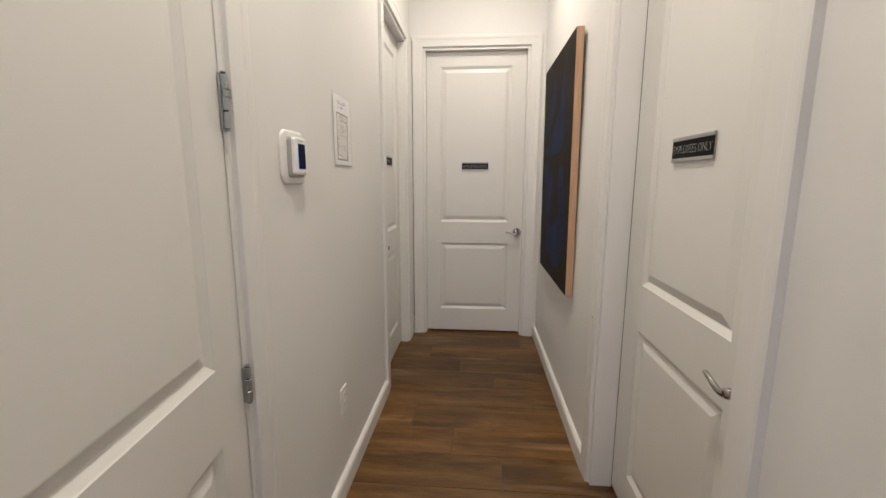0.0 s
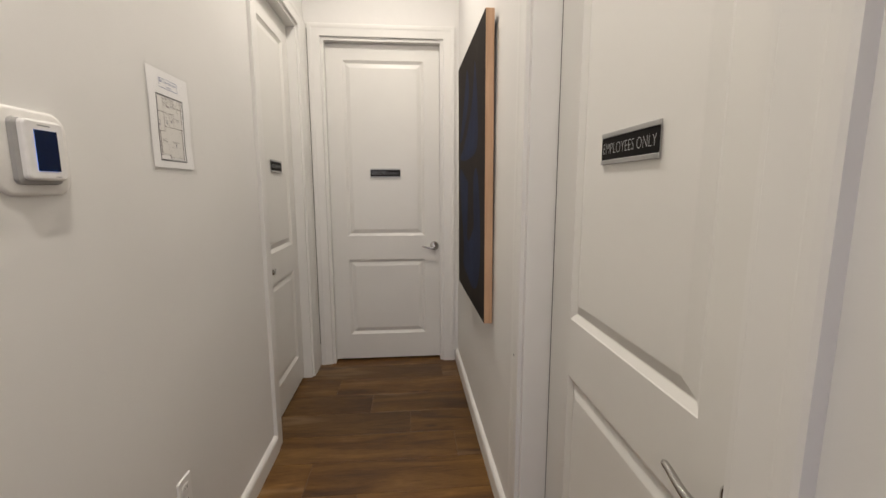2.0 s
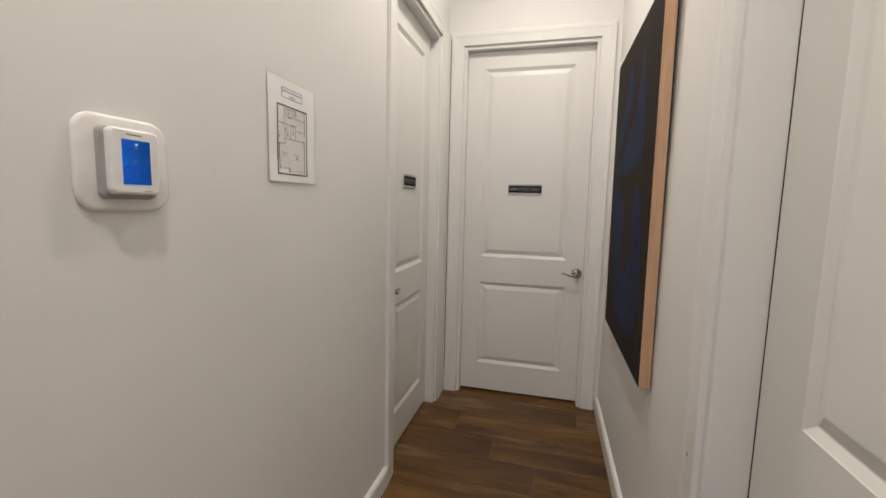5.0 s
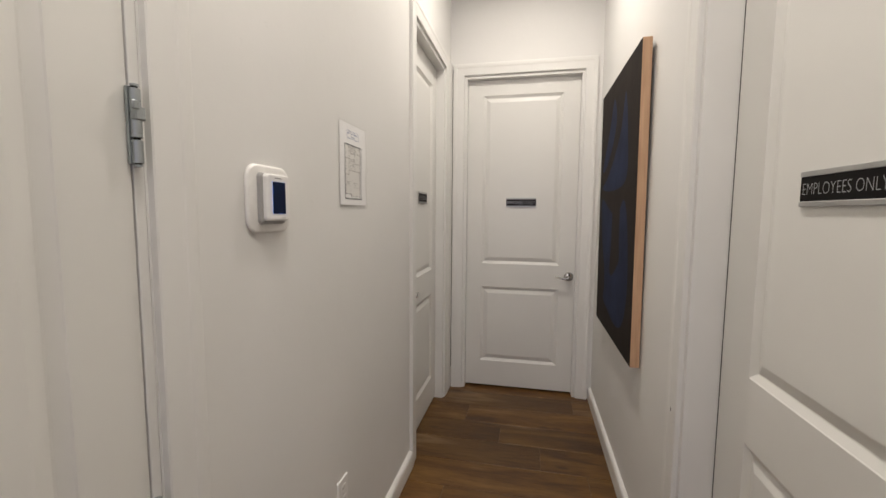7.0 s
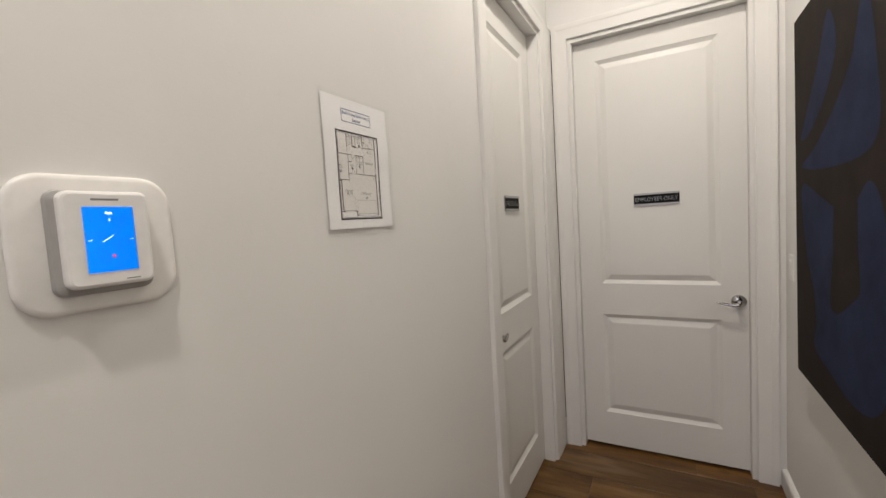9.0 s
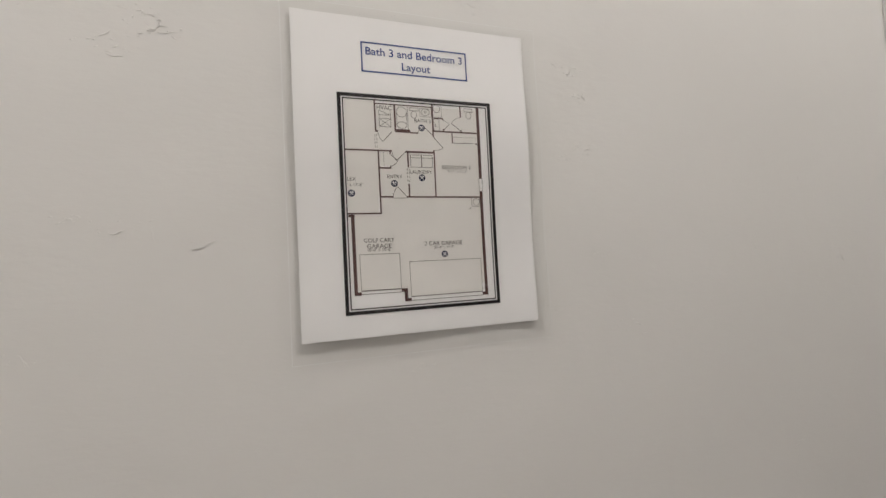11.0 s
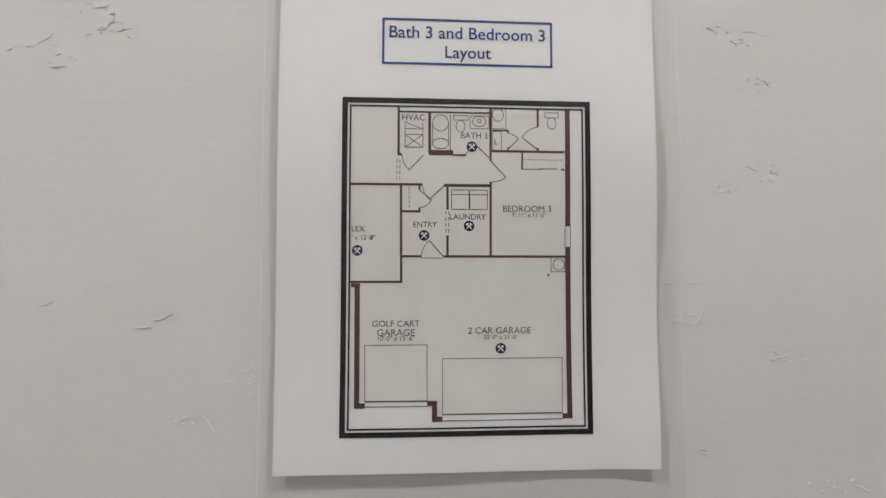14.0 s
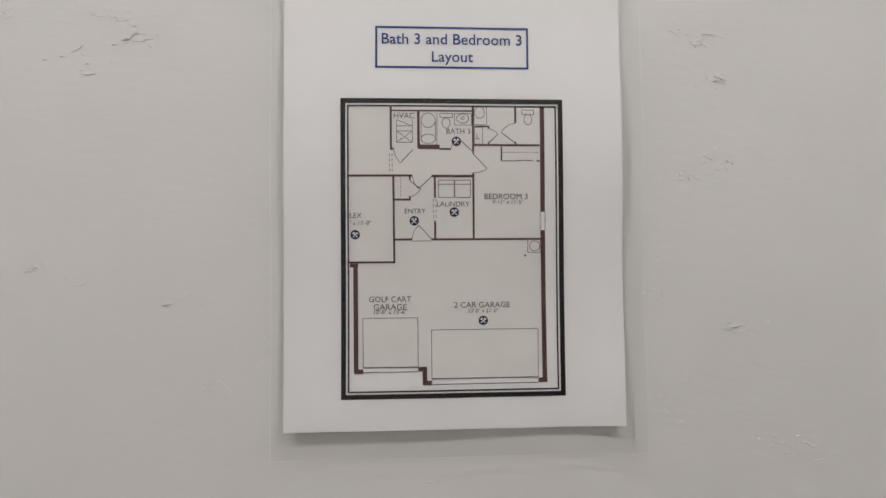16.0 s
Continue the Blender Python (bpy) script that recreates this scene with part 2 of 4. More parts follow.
def lathe(profile, n=28):
    """A turned solid round z from (radius, height) pairs."""
    bm = bmesh.new()
    rings = []
    for r, h in profile:
        rings.append([bm.verts.new((r * math.cos(2 * math.pi * i / n), r * math.sin(2 * math.pi * i / n), h)) for i in range(n)])
    for a, b in zip(rings, rings[1:]):
        for i in range(n):
            bm.faces.new((a[i], a[(i + 1) % n], b[(i + 1) % n], b[i]))
    bm.faces.new(rings[0][::-1])
    bm.faces.new(rings[-1])
    return bm


def tube(path, radii, n=14):
    """A round bar along a path; radii are (a, b): half sizes across and along z."""
    bm = bmesh.new()
    rings = []
    pts = [Vector(q) for q in path]
    for i, q in enumerate(pts):
        d = (pts[min(i + 1, len(pts) - 1)] - pts[max(i - 1, 0)]).normalized()
        side = d.cross(Vector((0, 0, 1)))
        side = side.normalized() if side.length > 1e-4 else Vector((1, 0, 0))
        up = side.cross(d)
        a, b = radii[i]
        rings.append([bm.verts.new(q + side * a * math.cos(2 * math.pi * k / n) + up * b * math.sin(2 * math.pi * k / n)) for k in range(n)])
    for r0, r1 in zip(rings, rings[1:]):
        for k in range(n):
            bm.faces.new((r0[k], r0[(k + 1) % n], r1[(k + 1) % n], r1[k]))
    bm.faces.new(rings[0][::-1])
    bm.faces.new(rings[-1])
    return bm


def rounded_slab(w, h, r, levels, n=8):
    """A slab with rounded corners in the xy plane; levels are (inset, z) from back to front."""
    bm = bmesh.new()
    rings = []
    for inset, z in levels:
        ring = []
        rr = max(r - inset, 0.0005)
        for cx, cy, a0 in ((1, 1, 0), (-1, 1, 90), (-1, -1, 180), (1, -1, 270)):
            for k in range(n + 1):
                a = radians(a0 + 90 * k / n)
                ring.append(bm.verts.new((cx * (w / 2 - inset - rr) + rr * math.cos(a), cy * (h / 2 - inset - rr) + rr * math.sin(a), z)))
        rings.append(ring)
    m = len(rings[0])
    for a, b in zip(rings, rings[1:]):
        for i in range(m):
            bm.faces.new((a[i], a[(i + 1) % m], b[(i + 1) % m], b[i]))
    bm.faces.new(rings[0][::-1])
    bm.faces.new(rings[-1])
    return bm


def text_bm(body, width=None, height=None, bold=0.0):
    """Words as flat filled outlines round the origin in the xy plane."""
    cu = bpy.data.curves.new("words", "FONT")
    cu.body, cu.align_x, cu.align_y, cu.size = body, "CENTER", "CENTER", 1.0
    cu.offset = bold
    cu.resolution_u = 3
    ob = new("words", cu)
    me = bpy.data.meshes.new_from_object(ob.evaluated_get(bpy.context.evaluated_depsgraph_get()))
    bpy.data.objects.remove(ob)
    bm = bmesh.new()
    bm.from_mesh(me)
    bpy.data.meshes.remove(me)
    xs = [v.co.x for v in bm.verts]
    ys = [v.co.y for v in bm.verts]
    w, h = max(xs) - min(xs), max(ys) - min(ys)
    sx = (width / w) if width else height / h
    sy = (height / h) if height else sx
    cx, cy = (max(xs) + min(xs)) / 2, (max(ys) + min(ys)) / 2
    for v in bm.verts:
        v.co = ((v.co.x - cx) * sx, (v.co.y - cy) * sy, 0)
    return bm


# A door's own frame: x along its width, z up, y = 0 on the wall's face, -y towards the corridor.
def wall_sheet(name, to_world, lo, hi, openings, thick, label):
    """A wall between two points along it, with openings (a, b, height) cut through; to_world maps (s, depth, z)."""
    ss = sorted({lo, hi, *[v for o in openings for v in o[:2]]})
    zs = sorted({0.0, CEIL, *[o[2] for o in openings]})
    bm = bmesh.new()

    def inside(s, z):
        return any(a < s < b and z < h for a, b, h in openings) or s < lo or s > hi or z < 0 or z > CEIL

    def quad(*pts):
        bm.faces.new([bm.verts.new(to_world(*q)) for q in pts])
    for s0, s1 in zip(ss, ss[1:]):
        for z0, z1 in zip(zs, zs[1:]):
            sm, zm = (s0 + s1) / 2, (z0 + z1) / 2
            if inside(sm, zm):
                continue
            for d in (0.0, thick):
                quad((s0, d, z0), (s1, d, z0), (s1, d, z1), (s0, d, z1))
            i, j = ss.index(s0), zs.index(z0)
            left = inside((ss[i - 1] + s0) / 2, zm) if i else True
            right = inside((ss[i + 2] + s1) / 2, zm) if i + 2 < len(ss) else True
            low = inside(sm, (zs[j - 1] + z0) / 2) if j else True
            top = inside(sm, (zs[j + 2] + z1) / 2) if j + 2 < len(zs) else True
            if left:
                quad((s0, 0, z0), (s0, thick, z0), (s0, thick, z1), (s0, 0, z1))
            if right:
                quad((s1, 0, z0), (s1, thick, z0), (s1, thick, z1), (s1, 0, z1))
            if low:
                quad((s0, 0, z0), (s1, 0, z0), (s1, thick, z0), (s0, thick, z0))
            if top:
                quad((s0, 0, z1), (s1, 0, z1), (s1, thick, z1), (s0, thick, z1))
    bmesh.ops.remove_doubles(bm, verts=bm.verts, dist=0.0001)
    ob = part(name, bm, WALL)
    return tagged(ob, label, "wall", kind="structure")


# ---- the corridor's shell ----
HEAD = 2.329
THICK = 0.14
DOOR_L1 = (0.790, 1.664)      # near door in the left wall, along y
DOOR_L2 = (3.205, 3.962)      # door by the far corner in the left wall
DOOR_R = (1.550, 2.430)       # door in the right wall
DOOR_F = (0.109, 0.940)       # far door, along x
wall_sheet("wall_west", lambda s, d, z: (-d, s, z), BACK, FAR + THICK, [(*DOOR_L1, HEAD), (*DOOR_L2, HEAD)], THICK, "white hand-trowelled drywall wall with two doors")
wall_sheet("wall_east", lambda s, d, z: (RIGHT + d, s, z), BACK, FAR + THICK, [(*DOOR_R, HEAD)], THICK, "white painted drywall wall beside the door and canvas")
wall_sheet("wall_north", lambda s, d, z: (s, FAR + d, z), 0.0, RIGHT, [(*DOOR_F, HEAD)], THICK, "white drywall end wall round the far door")
# This wall and its opening are unseen, added for the rear lamp.
wall_sheet("wall_south", lambda s, d, z: (s, BACK - d, z), 0.0, RIGHT, [(0.09, 0.99, 2.2)], THICK, "unseen plain white wall with an assumed opening behind the start")
tagged(part("ceiling", box(-THICK, BACK - THICK, CEIL, RIGHT + THICK, FAR + THICK, CEIL + 0.12), CEILING), "plain white painted drywall ceiling", "ceiling", kind="structure")
floor = tagged(part("floor", box(-0.6, BACK - 0.2, -0.08, RIGHT + 0.6, FAR + 0.6, -0.0025), GROUT), "brown wood-look porcelain plank floor with thin joints", "floor", kind="structure")
# plain unseen slabs, added behind the doors to keep stray sky light out
for nm, b in (("light_stop_near_door", (-0.32, 0.7, -0.003, -0.30, 1.74, 2.5)), ("light_stop_corner_door", (-0.32, 3.1, -0.003, -0.30, 4.1, 2.5)),
              ("light_stop_east_door", (RIGHT + 0.30, 1.45, -0.003, RIGHT + 0.32, 2.52, 2.5)), ("light_stop_far_door", (0.0, FAR + 0.30, -0.003, RIGHT, FAR + 0.32, 2.5))):
    tagged(part(nm, box(*b), WALL), "unseen slab added behind the door to stop light leaks", "wall", kind="structure")


def baseboard(y0, y1, side):
    prof = [(0, 0), (0.0215, 0), (0.0205, 0.068), (0.0175, 0.078), (0.010, 0.085), (0, 0.087)]
    bm = bmesh.new()
    rings = []
    for s in (y0, y1):
        ring = []
        for d, z in prof:
            q = {"w": (d, s, z), "e": (RIGHT - d, s, z), "n": (s, FAR - d, z), "s": (s, BACK + d, z)}[side]
            ring.append(bm.verts.new(q))
        rings.append(ring)
    k = len(prof)
    for i in range(k):
        bm.faces.new((rings[0][i], rings[0][(i + 1) % k], rings[1][(i + 1) % k], rings[1][i]))
    bm.faces.new(rings[0])
    bm.faces.new(rings[1][::-1])
    return tagged(part("baseboard", bm, TRIM), "white painted low baseboard with a rounded top edge", "baseboard", kind="structure")


CW = 0.086   # casing width
baseboard(DOOR_L1[1] + CW + 0.001, DOOR_L2[0] - CW - 0.001, "w")
baseboard(BACK, DOOR_L1[0] - CW - 0.001, "w")
baseboard(DOOR_R[1] + CW + 0.001, FAR, "e")
baseboard(BACK, DOOR_R[0] - CW - 0.001, "e")


# ---- doors ----
def casing_segment(profile, a, b, ma, mb):
    """A casing length: profile (across, proud); a and b are ends; ma and mb give the mitre's lengthening per metre across."""
    bm = bmesh.new()
    rings = []
    ax = Vector((b[0] - a[0], 0, b[1] - a[1])).normalized()
    out = Vector((-ax.z, 0, ax.x))
    for p0, mit, sign in ((a, ma, -1), (b, mb, 1)):
        ring = []
        for across, proud in profile:
            q = Vector((p0[0], -proud, p0[1])) + out * across + ax * (sign * mit * across)
            ring.append(bm.verts.new(q))
        rings.append(ring)
    k = len(profile)
    for i in range(k):
        bm.faces.new((rings[0][i], rings[0][(i + 1) % k], rings[1][(i + 1) % k], rings[1][i]))
    bm.faces.new(rings[0])
    bm.faces.new(rings[1][::-1])
    return bm


CASING = [(0.004, 0.0), (0.004, 0.0125), (0.007, 0.0145), (0.050, 0.0160), (0.056, 0.0166), (0.060, 0.0182), (0.070, 0.0190), (0.080, 0.0188), (CW, 0.0168), (CW, 0.0)]


def panel_bm(x0, z0, x1, z1, y):
    """A raised-field panel: bevel down into a groove and up to the field."""
    bm = bmesh.new()
    rings = []
    for inset, depth in ((0.0, 0.0), (0.002, 0.0020), (0.018, 0.0112), (0.021, 0.0117), (0.048, 0.0030), (0.052, 0.0025)):
        rings.append([bm.verts.new((x, y + depth, z)) for x, z in ((x0 + inset, z0 + inset), (x1 - inset, z0 + inset), (x1 - inset, z1 - inset), (x0 + inset, z1 - inset))])
    for a, b in zip(rings, rings[1:]):
        for i in range(4):
            bm.faces.new((a[i], a[(i + 1) % 4], b[(i + 1) % 4], b[i]))
    bm.faces.new(rings[-1])
    return bm


def leaf_bm(x0, x1, z0, z1, y, panels, thick=0.035):
    """A door leaf with its panel fields left open at the front."""
    bm = bmesh.new()
    xs = sorted({x0, x1, panels[0][0], panels[0][2]})
    zs = sorted({z0, z1, *[v for p in panels for v in (p[1], p[3])]})
    for a, b in zip(xs, xs[1:]):
        for c, d in zip(zs, zs[1:]):
            if any(p[0] <= a and b <= p[2] and p[1] <= c and d <= p[3] for p in panels):
                continue
            bm.faces.new([bm.verts.new(q) for q in ((a, y, c), (b, y, c), (b, y, d), (a, y, d))])
    for q in (((x0, y, z0), (x0, y, z1), (x0, y + thick, z1), (x0, y + thick, z0)), ((x1, y, z0), (x1, y, z1), (x1, y + thick, z1), (x1, y + thick, z0)),
              ((x0, y, z0), (x1, y, z0), (x1, y + thick, z0), (x0, y + thick, z0)), ((x0, y, z1), (x1, y, z1), (x1, y + thick, z1), (x0, y + thick, z1)),
              ((x0, y + thick, z0), (x1, y + thick, z0), (x1, y + thick, z1), (x0, y + thick, z1))):
        bm.faces.new([bm.verts.new(v) for v in q])
    bmesh.ops.remove_doubles(bm, verts=bm.verts, dist=0.0001)
    return bm


def lever_handle(parent, x, y, z, way, reach=0.100):
    """Lever on a round rose; way is +1 or -1 along the door's width."""
    h = empty("handle")
    h.parent = parent
    h.location = (x, y, z)
    h["label"] = "satin nickel lever handle on a round rose"
    bm = lathe([(0.033, 0.0), (0.033, 0.004), (0.031, 0.008), (0.026, 0.0115), (0.016, 0.014)], 32)
    bmesh.ops.rotate(bm, verts=bm.verts, cent=(0, 0, 0), matrix=Matrix.Rotation(radians(90), 3, "X"))
    part("rose", bm, CHROME, h, smooth=True)
    neck = lathe([(0.0125, 0.012), (0.0120, 0.044), (0.0125, 0.056), (0.0105, 0.0605), (0.006, 0.062)], 24)
    bmesh.ops.rotate(neck, verts=neck.verts, cent=(0, 0, 0), matrix=Matrix.Rotation(radians(90), 3, "X"))
    part("neck", neck, CHROME, h, smooth=True)
    path, radii = [], []
    for i in range(24):
        k = i / 23
        path.append((way * (-0.004 + reach * k), -0.0525 + 0.007 * k * k, -0.021 * math.sin(math.pi * k) * (1 - k)))
        radii.append((0.0088 - 0.0025 * k, 0.0062 + 0.0052 * (1 - k) ** 2.2 - 0.0018 * k ** 6))
    radii[0], radii[-1] = (0.004, 0.006), (0.002, 0.0025)
    part("lever", tube(path, radii, 16), CHROME, h, smooth=True)
    return h


def door(name, m, width, face, leaf_gap, panels, label, sides=(1, 1), foot=0.017, ajar=0.0, stop=True, gap_strip=False):
    """A framed door. m: pose of the opening's lower corner, x along its width; face: the leaf's depth behind the wall's face."""
    d = tagged(empty(name, m), label, "door", kind="structure")
    jt = 0.018
    top = HEAD
    # jambs line the opening
    for a, b in ((0.0005, jt), (width - jt, width - 0.0005)):
        part("jamb", box(a, 0.0, 0.0, b, THICK, top - jt, 0.001), TRIM, d)
    part("head_jamb", box(0.0005, 0.0, top - jt, width - 0.0005, THICK, top - 0.0005, 0.001), TRIM, d)
    if stop:
        sy = face + 0.037
        for a, b in ((jt, jt + 0.010), (width - jt - 0.010, width - jt)):
            part("stop", box(a, sy, 0.0, b, sy + 0.03, top - jt), TRIM, d)
        part("stop", box(jt, sy, top - jt - 0.010, width - jt, sy + 0.03, top - jt), TRIM, d)
    # casing
    if sides[0]:
        part("casing_leg", casing_segment(CASING, (0, 0.0), (0, top), 0, 1), TRIM, d)
    if sides[1]:
        part("casing_leg", casing_segment([(-a, p) for a, p in CASING], (width, 0.0), (width, top), 0, -1), TRIM, d)
    part("casing_head", casing_segment(CASING, (0, top), (width, top), 1, 1), TRIM, d)
    x0, x1 = jt + leaf_gap, width - jt - leaf_gap
    z0, z1 = foot, top - jt - 0.003
    lf = part("leaf", leaf_bm(x0, x1, z0, z1, face, panels), DOOR, d)
    for p in panels:
        part("panel", panel_bm(*p, face), DOOR, lf)
    if ajar:
        pin = (width - 0.020, -0.006, 0)
        lf.matrix_basis = Matrix.Translation(pin) @ pose(0, 0, 0, 0, 0, ajar) @ Matrix.Translation(-Vector(pin))
    # Added strip that makes the gap beside the leaf a dark line.
    if gap_strip:
        part("gap_strip", box(jt - 0.0005, face - 0.0006, 0.004, jt + leaf_gap + 0.001, face + 0.020, top - jt), DARK, d, "dark strip filling the gap beside the leaf")
    return d


def name_sign(parent_pose, width, height, label=""):
    """A slide-in plate: aluminium rails above and below a black insert with thin letters. Local x along, z up, -y outwards."""
    s = tagged(empty("door_sign", parent_pose), label or "black and silver EMPLOYEES ONLY sign on the door", "sign", group="door signs")
    part("holder", box(-width / 2, -0.0022, -height / 2, width / 2, -0.0002, height / 2, 0.0004), ALUMINIUM, s)
    r = height * 0.15
    for z0, z1 in ((-height / 2, -height / 2 + r), (height / 2 - r, height / 2)):
        part("rail", box(-width / 2, -0.0052, z0, width / 2, -0.0022, z1, 0.0010), ALUMINIUM, s, "brushed aluminium rail")
    part("insert", box(-width / 2 + 0.001, -0.0036, -height / 2 + r, width / 2 - 0.001, -0.0022, height / 2 - r), SIGN_BLACK, s, "matt black insert")
    bm = text_bm("EMPLOYEES ONLY", width * 0.92, height * 0.32, -0.020)
    bmesh.ops.rotate(bm, verts=bm.verts, cent=(0, 0, 0), matrix=Matrix.Rotation(radians(90), 3, "X"))
    bmesh.ops.translate(bm, verts=bm.verts, vec=(0, -0.0040, 0))
    part("lettering", bm, SIGN_SILVER, s, "thin silver capitals")
    return s


def hinge(parent, x, z, length, pin_stop=False):
    h = empty("hinge")
    h.parent = parent
    h.location = (x, -0.004, z)
    h["label"] = "grey steel butt hinge"
    n = 3
    bm = lathe([(0.0045, -length / 2), (0.0045, length / 2)], 12)
    bmesh.ops.translate(bm, verts=bm.verts, vec=(0, -0.0055, 0))
    # Pin coloured dark, so that the knuckle gaps carry their shade.
    part("pin", bm, DARK, h)
    for i in range(n):
        bm = lathe([(0.0068, 0.001), (0.0078, 0.0018), (0.0078, length / n - 0.0034), (0.0068, length / n - 0.0026)], 16)
        bmesh.ops.translate(bm, verts=bm.verts, vec=(0, -0.0055, -length / 2 + i * length / n))
        part("knuckle", bm, STEEL, h, smooth=False)
    for a, b in ((-0.009, -0.002), (0.002, 0.009)):
        part("hinge_plate", box(a, -0.0016, -length / 2, b, 0.0036, length / 2, 0.0005), STEEL, h)
    for zz in (-length / 2 - 0.005, length / 2):
        bm = lathe([(0.003, 0.0), (0.0058, 0.001), (0.0058, 0.004), (0.003, 0.005)], 14)
        bmesh.ops.translate(bm, verts=bm.verts, vec=(0, -0.0055, zz))
        part("pin_tip", bm, STEEL, h)
    if pin_stop:
        part("stop_arm", box(-0.016, -0.020, length / 2 - 0.036, -0.004, -0.013, length / 2 - 0.022, 0.002), STEEL, h)
        part("stop_collar", box(-0.009, -0.016, length / 2 - 0.05, 0.009, -0.004, length / 2 - 0.030, 0.002), STEEL, h)
    return h


def two_panels(x0, x1, low, mid_low, mid_high, high):
    return [(x0, low, x1, mid_low), (x0, mid_high, x1, high)]


# far door: x along +x, corridor side is -y
far_door = door("door_1", pose(DOOR_F[0], FAR, 0), DOOR_F[1] - DOOR_F[0], 0.047, 0.001, two_panels(0.241 - DOOR_F[0], 0.808 - DOOR_F[0], 0.210, 0.788, 0.965, 2.200),
                "white two-panel door, closed, at the corridor's end")
lever_handle(far_door, 0.880 - DOOR_F[0], 0.047, 0.886, -1)
# corner door in the left wall: x along +y, so the corridor side is +x
m_left = pose(0, DOOR_L2[0], 0, 0, 0, 90)
corner_door = door("door_2", m_left, DOOR_L2[1] - DOOR_L2[0], 0.055, 0.002, two_panels(0.165, 0.622, 0.200, 0.795, 0.962, 2.18), "white two-panel door, closed, beside the far corner")
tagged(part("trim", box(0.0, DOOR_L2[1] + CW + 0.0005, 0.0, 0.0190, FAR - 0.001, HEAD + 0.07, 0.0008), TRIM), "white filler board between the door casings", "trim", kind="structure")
# Dark strip inside the crack, painting in the shade between board and casing.
part("joint_shade", box(0.0192, FAR - 0.0135, 0.16, 0.0228, FAR - 0.003, HEAD + 0.05), DARK, bpy.data.objects["trim"], "dark strip painting the shade in the joint")
lever_handle(corner_door, 0.053, 0.055, 0.895, 1, 0.070)
# near door in the left wall, flush with the corridor, hinged on its far side
near_door = door("door_3", pose(0, DOOR_L1[0], 0, 0, 0, 90), DOOR_L1[1] - DOOR_L1[0], 0.002, 0.002, two_panels(0.130, 0.738, 0.18, 0.742, 0.917, 2.18),
                 "white two-panel door, slightly ajar, with grey hinges", ajar=7.3)
hinge(near_door, DOOR_L1[1] - DOOR_L1[0] - 0.018, 1.475, 0.115, True)
hinge(near_door, DOOR_L1[1] - DOOR_L1[0] - 0.018, 0.8265, 0.089)
# right door: x along -y, corridor side is -x
m_right = pose(RIGHT, DOOR_R[1], 0, 0, 0, -90)
east_door = door("door_4", m_right, DOOR_R[1] - DOOR_R[0], 0.090, 0.003, two_panels(DOOR_R[1] - 2.260, DOOR_R[1] - 1.732, 0.172, 0.767, 0.938, 2.17), "white two-panel door, closed, with a lever handle", gap_strip=True)
part("scuff", box(DOOR_R[1] - 2.462, -0.0202, 0.742, DOOR_R[1] - 2.459, -0.0192, 0.751), DARK, east_door, "small dark dent")
lever_handle(east_door, DOOR_R[1] - 1.634, 0.090, 0.859, -1, 0.114)

name_sign(pose(0.526, FAR + 0.047, 1.424), 0.217, 0.066)
name_sign(pose(-0.055, 3.585, 1.436, 0, 0, 90), 0.187, 0.069, label="black and silver name sign on the corner door")
name_sign(pose(RIGHT + 0.090, 1.9975, 1.399, 0, 0, -90), 0.227, 0.071)


# ---- framed canvas on the right wall ----
def smooth_shape(bm, pts, x, steps=6):
    """A closed painted patch: a soft curve through (y, z) points on the canvas."""
    n = len(pts)
    ring = []
    for i in range(n):
        p0, p1, p2, p3 = (Vector(pts[(i + k) % n]) for k in (-1, 0, 1, 2))
        for s in range(steps):
            t = s / steps
            q = 0.5 * ((2 * p1) + (p2 - p0) * t + (2 * p0 - 5 * p1 + 4 * p2 - p3) * t * t + (3 * p1 - p0 - 3 * p2 + p3) * t ** 3)
            ring.append(bm.verts.new((x, q.x, q.y)))
    bm.faces.new(ring)


PY0, PY1, PZ0, PZ1, PX = 2.899, 3.787, 0.712, 2.030, 1.016
pic = tagged(empty("framed_canvas", Matrix.Translation((PX, 0, PZ0)) @ pose(0, 0, 0, 0, -0.4, 0) @ Matrix.Translation((-PX, 0, -PZ0))), "tall dark abstract canvas in navy and umber with maple edge", "picture")
fw = 0.008
for b in ((PX, PY0, PZ0, RIGHT - 0.004, PY0 + fw, PZ1), (PX, PY1 - fw, PZ0, RIGHT - 0.004, PY1, PZ1),):
    part("frame_side", box(*b, 0.0012), MAPLE, pic, "pale maple frame side")
for b in ((PX, PY0 + fw, PZ0, RIGHT - 0.004, PY1 - fw, PZ0 + fw), (PX, PY0 + fw, PZ1 - fw, RIGHT - 0.004, PY1 - fw, PZ1)):
    part("frame_rail", box(*b, 0.0012), MAPLE, pic, "pale maple frame rail")
part("canvas", box(PX - 0.0012, PY0 + 0.0012, PZ0 + 0.0012, PX + 0.012, PY1 - 0.0012, PZ1 - 0.0012), CANVAS_DARK, pic, "dark umber painted canvas")
part("back_cleat", box(RIGHT - 0.004, PY0 + 0.06, PZ0 + 0.10, RIGHT, PY1 - 0.06, PZ1 - 0.10), DARK, pic)
cx = PX - 0.0016
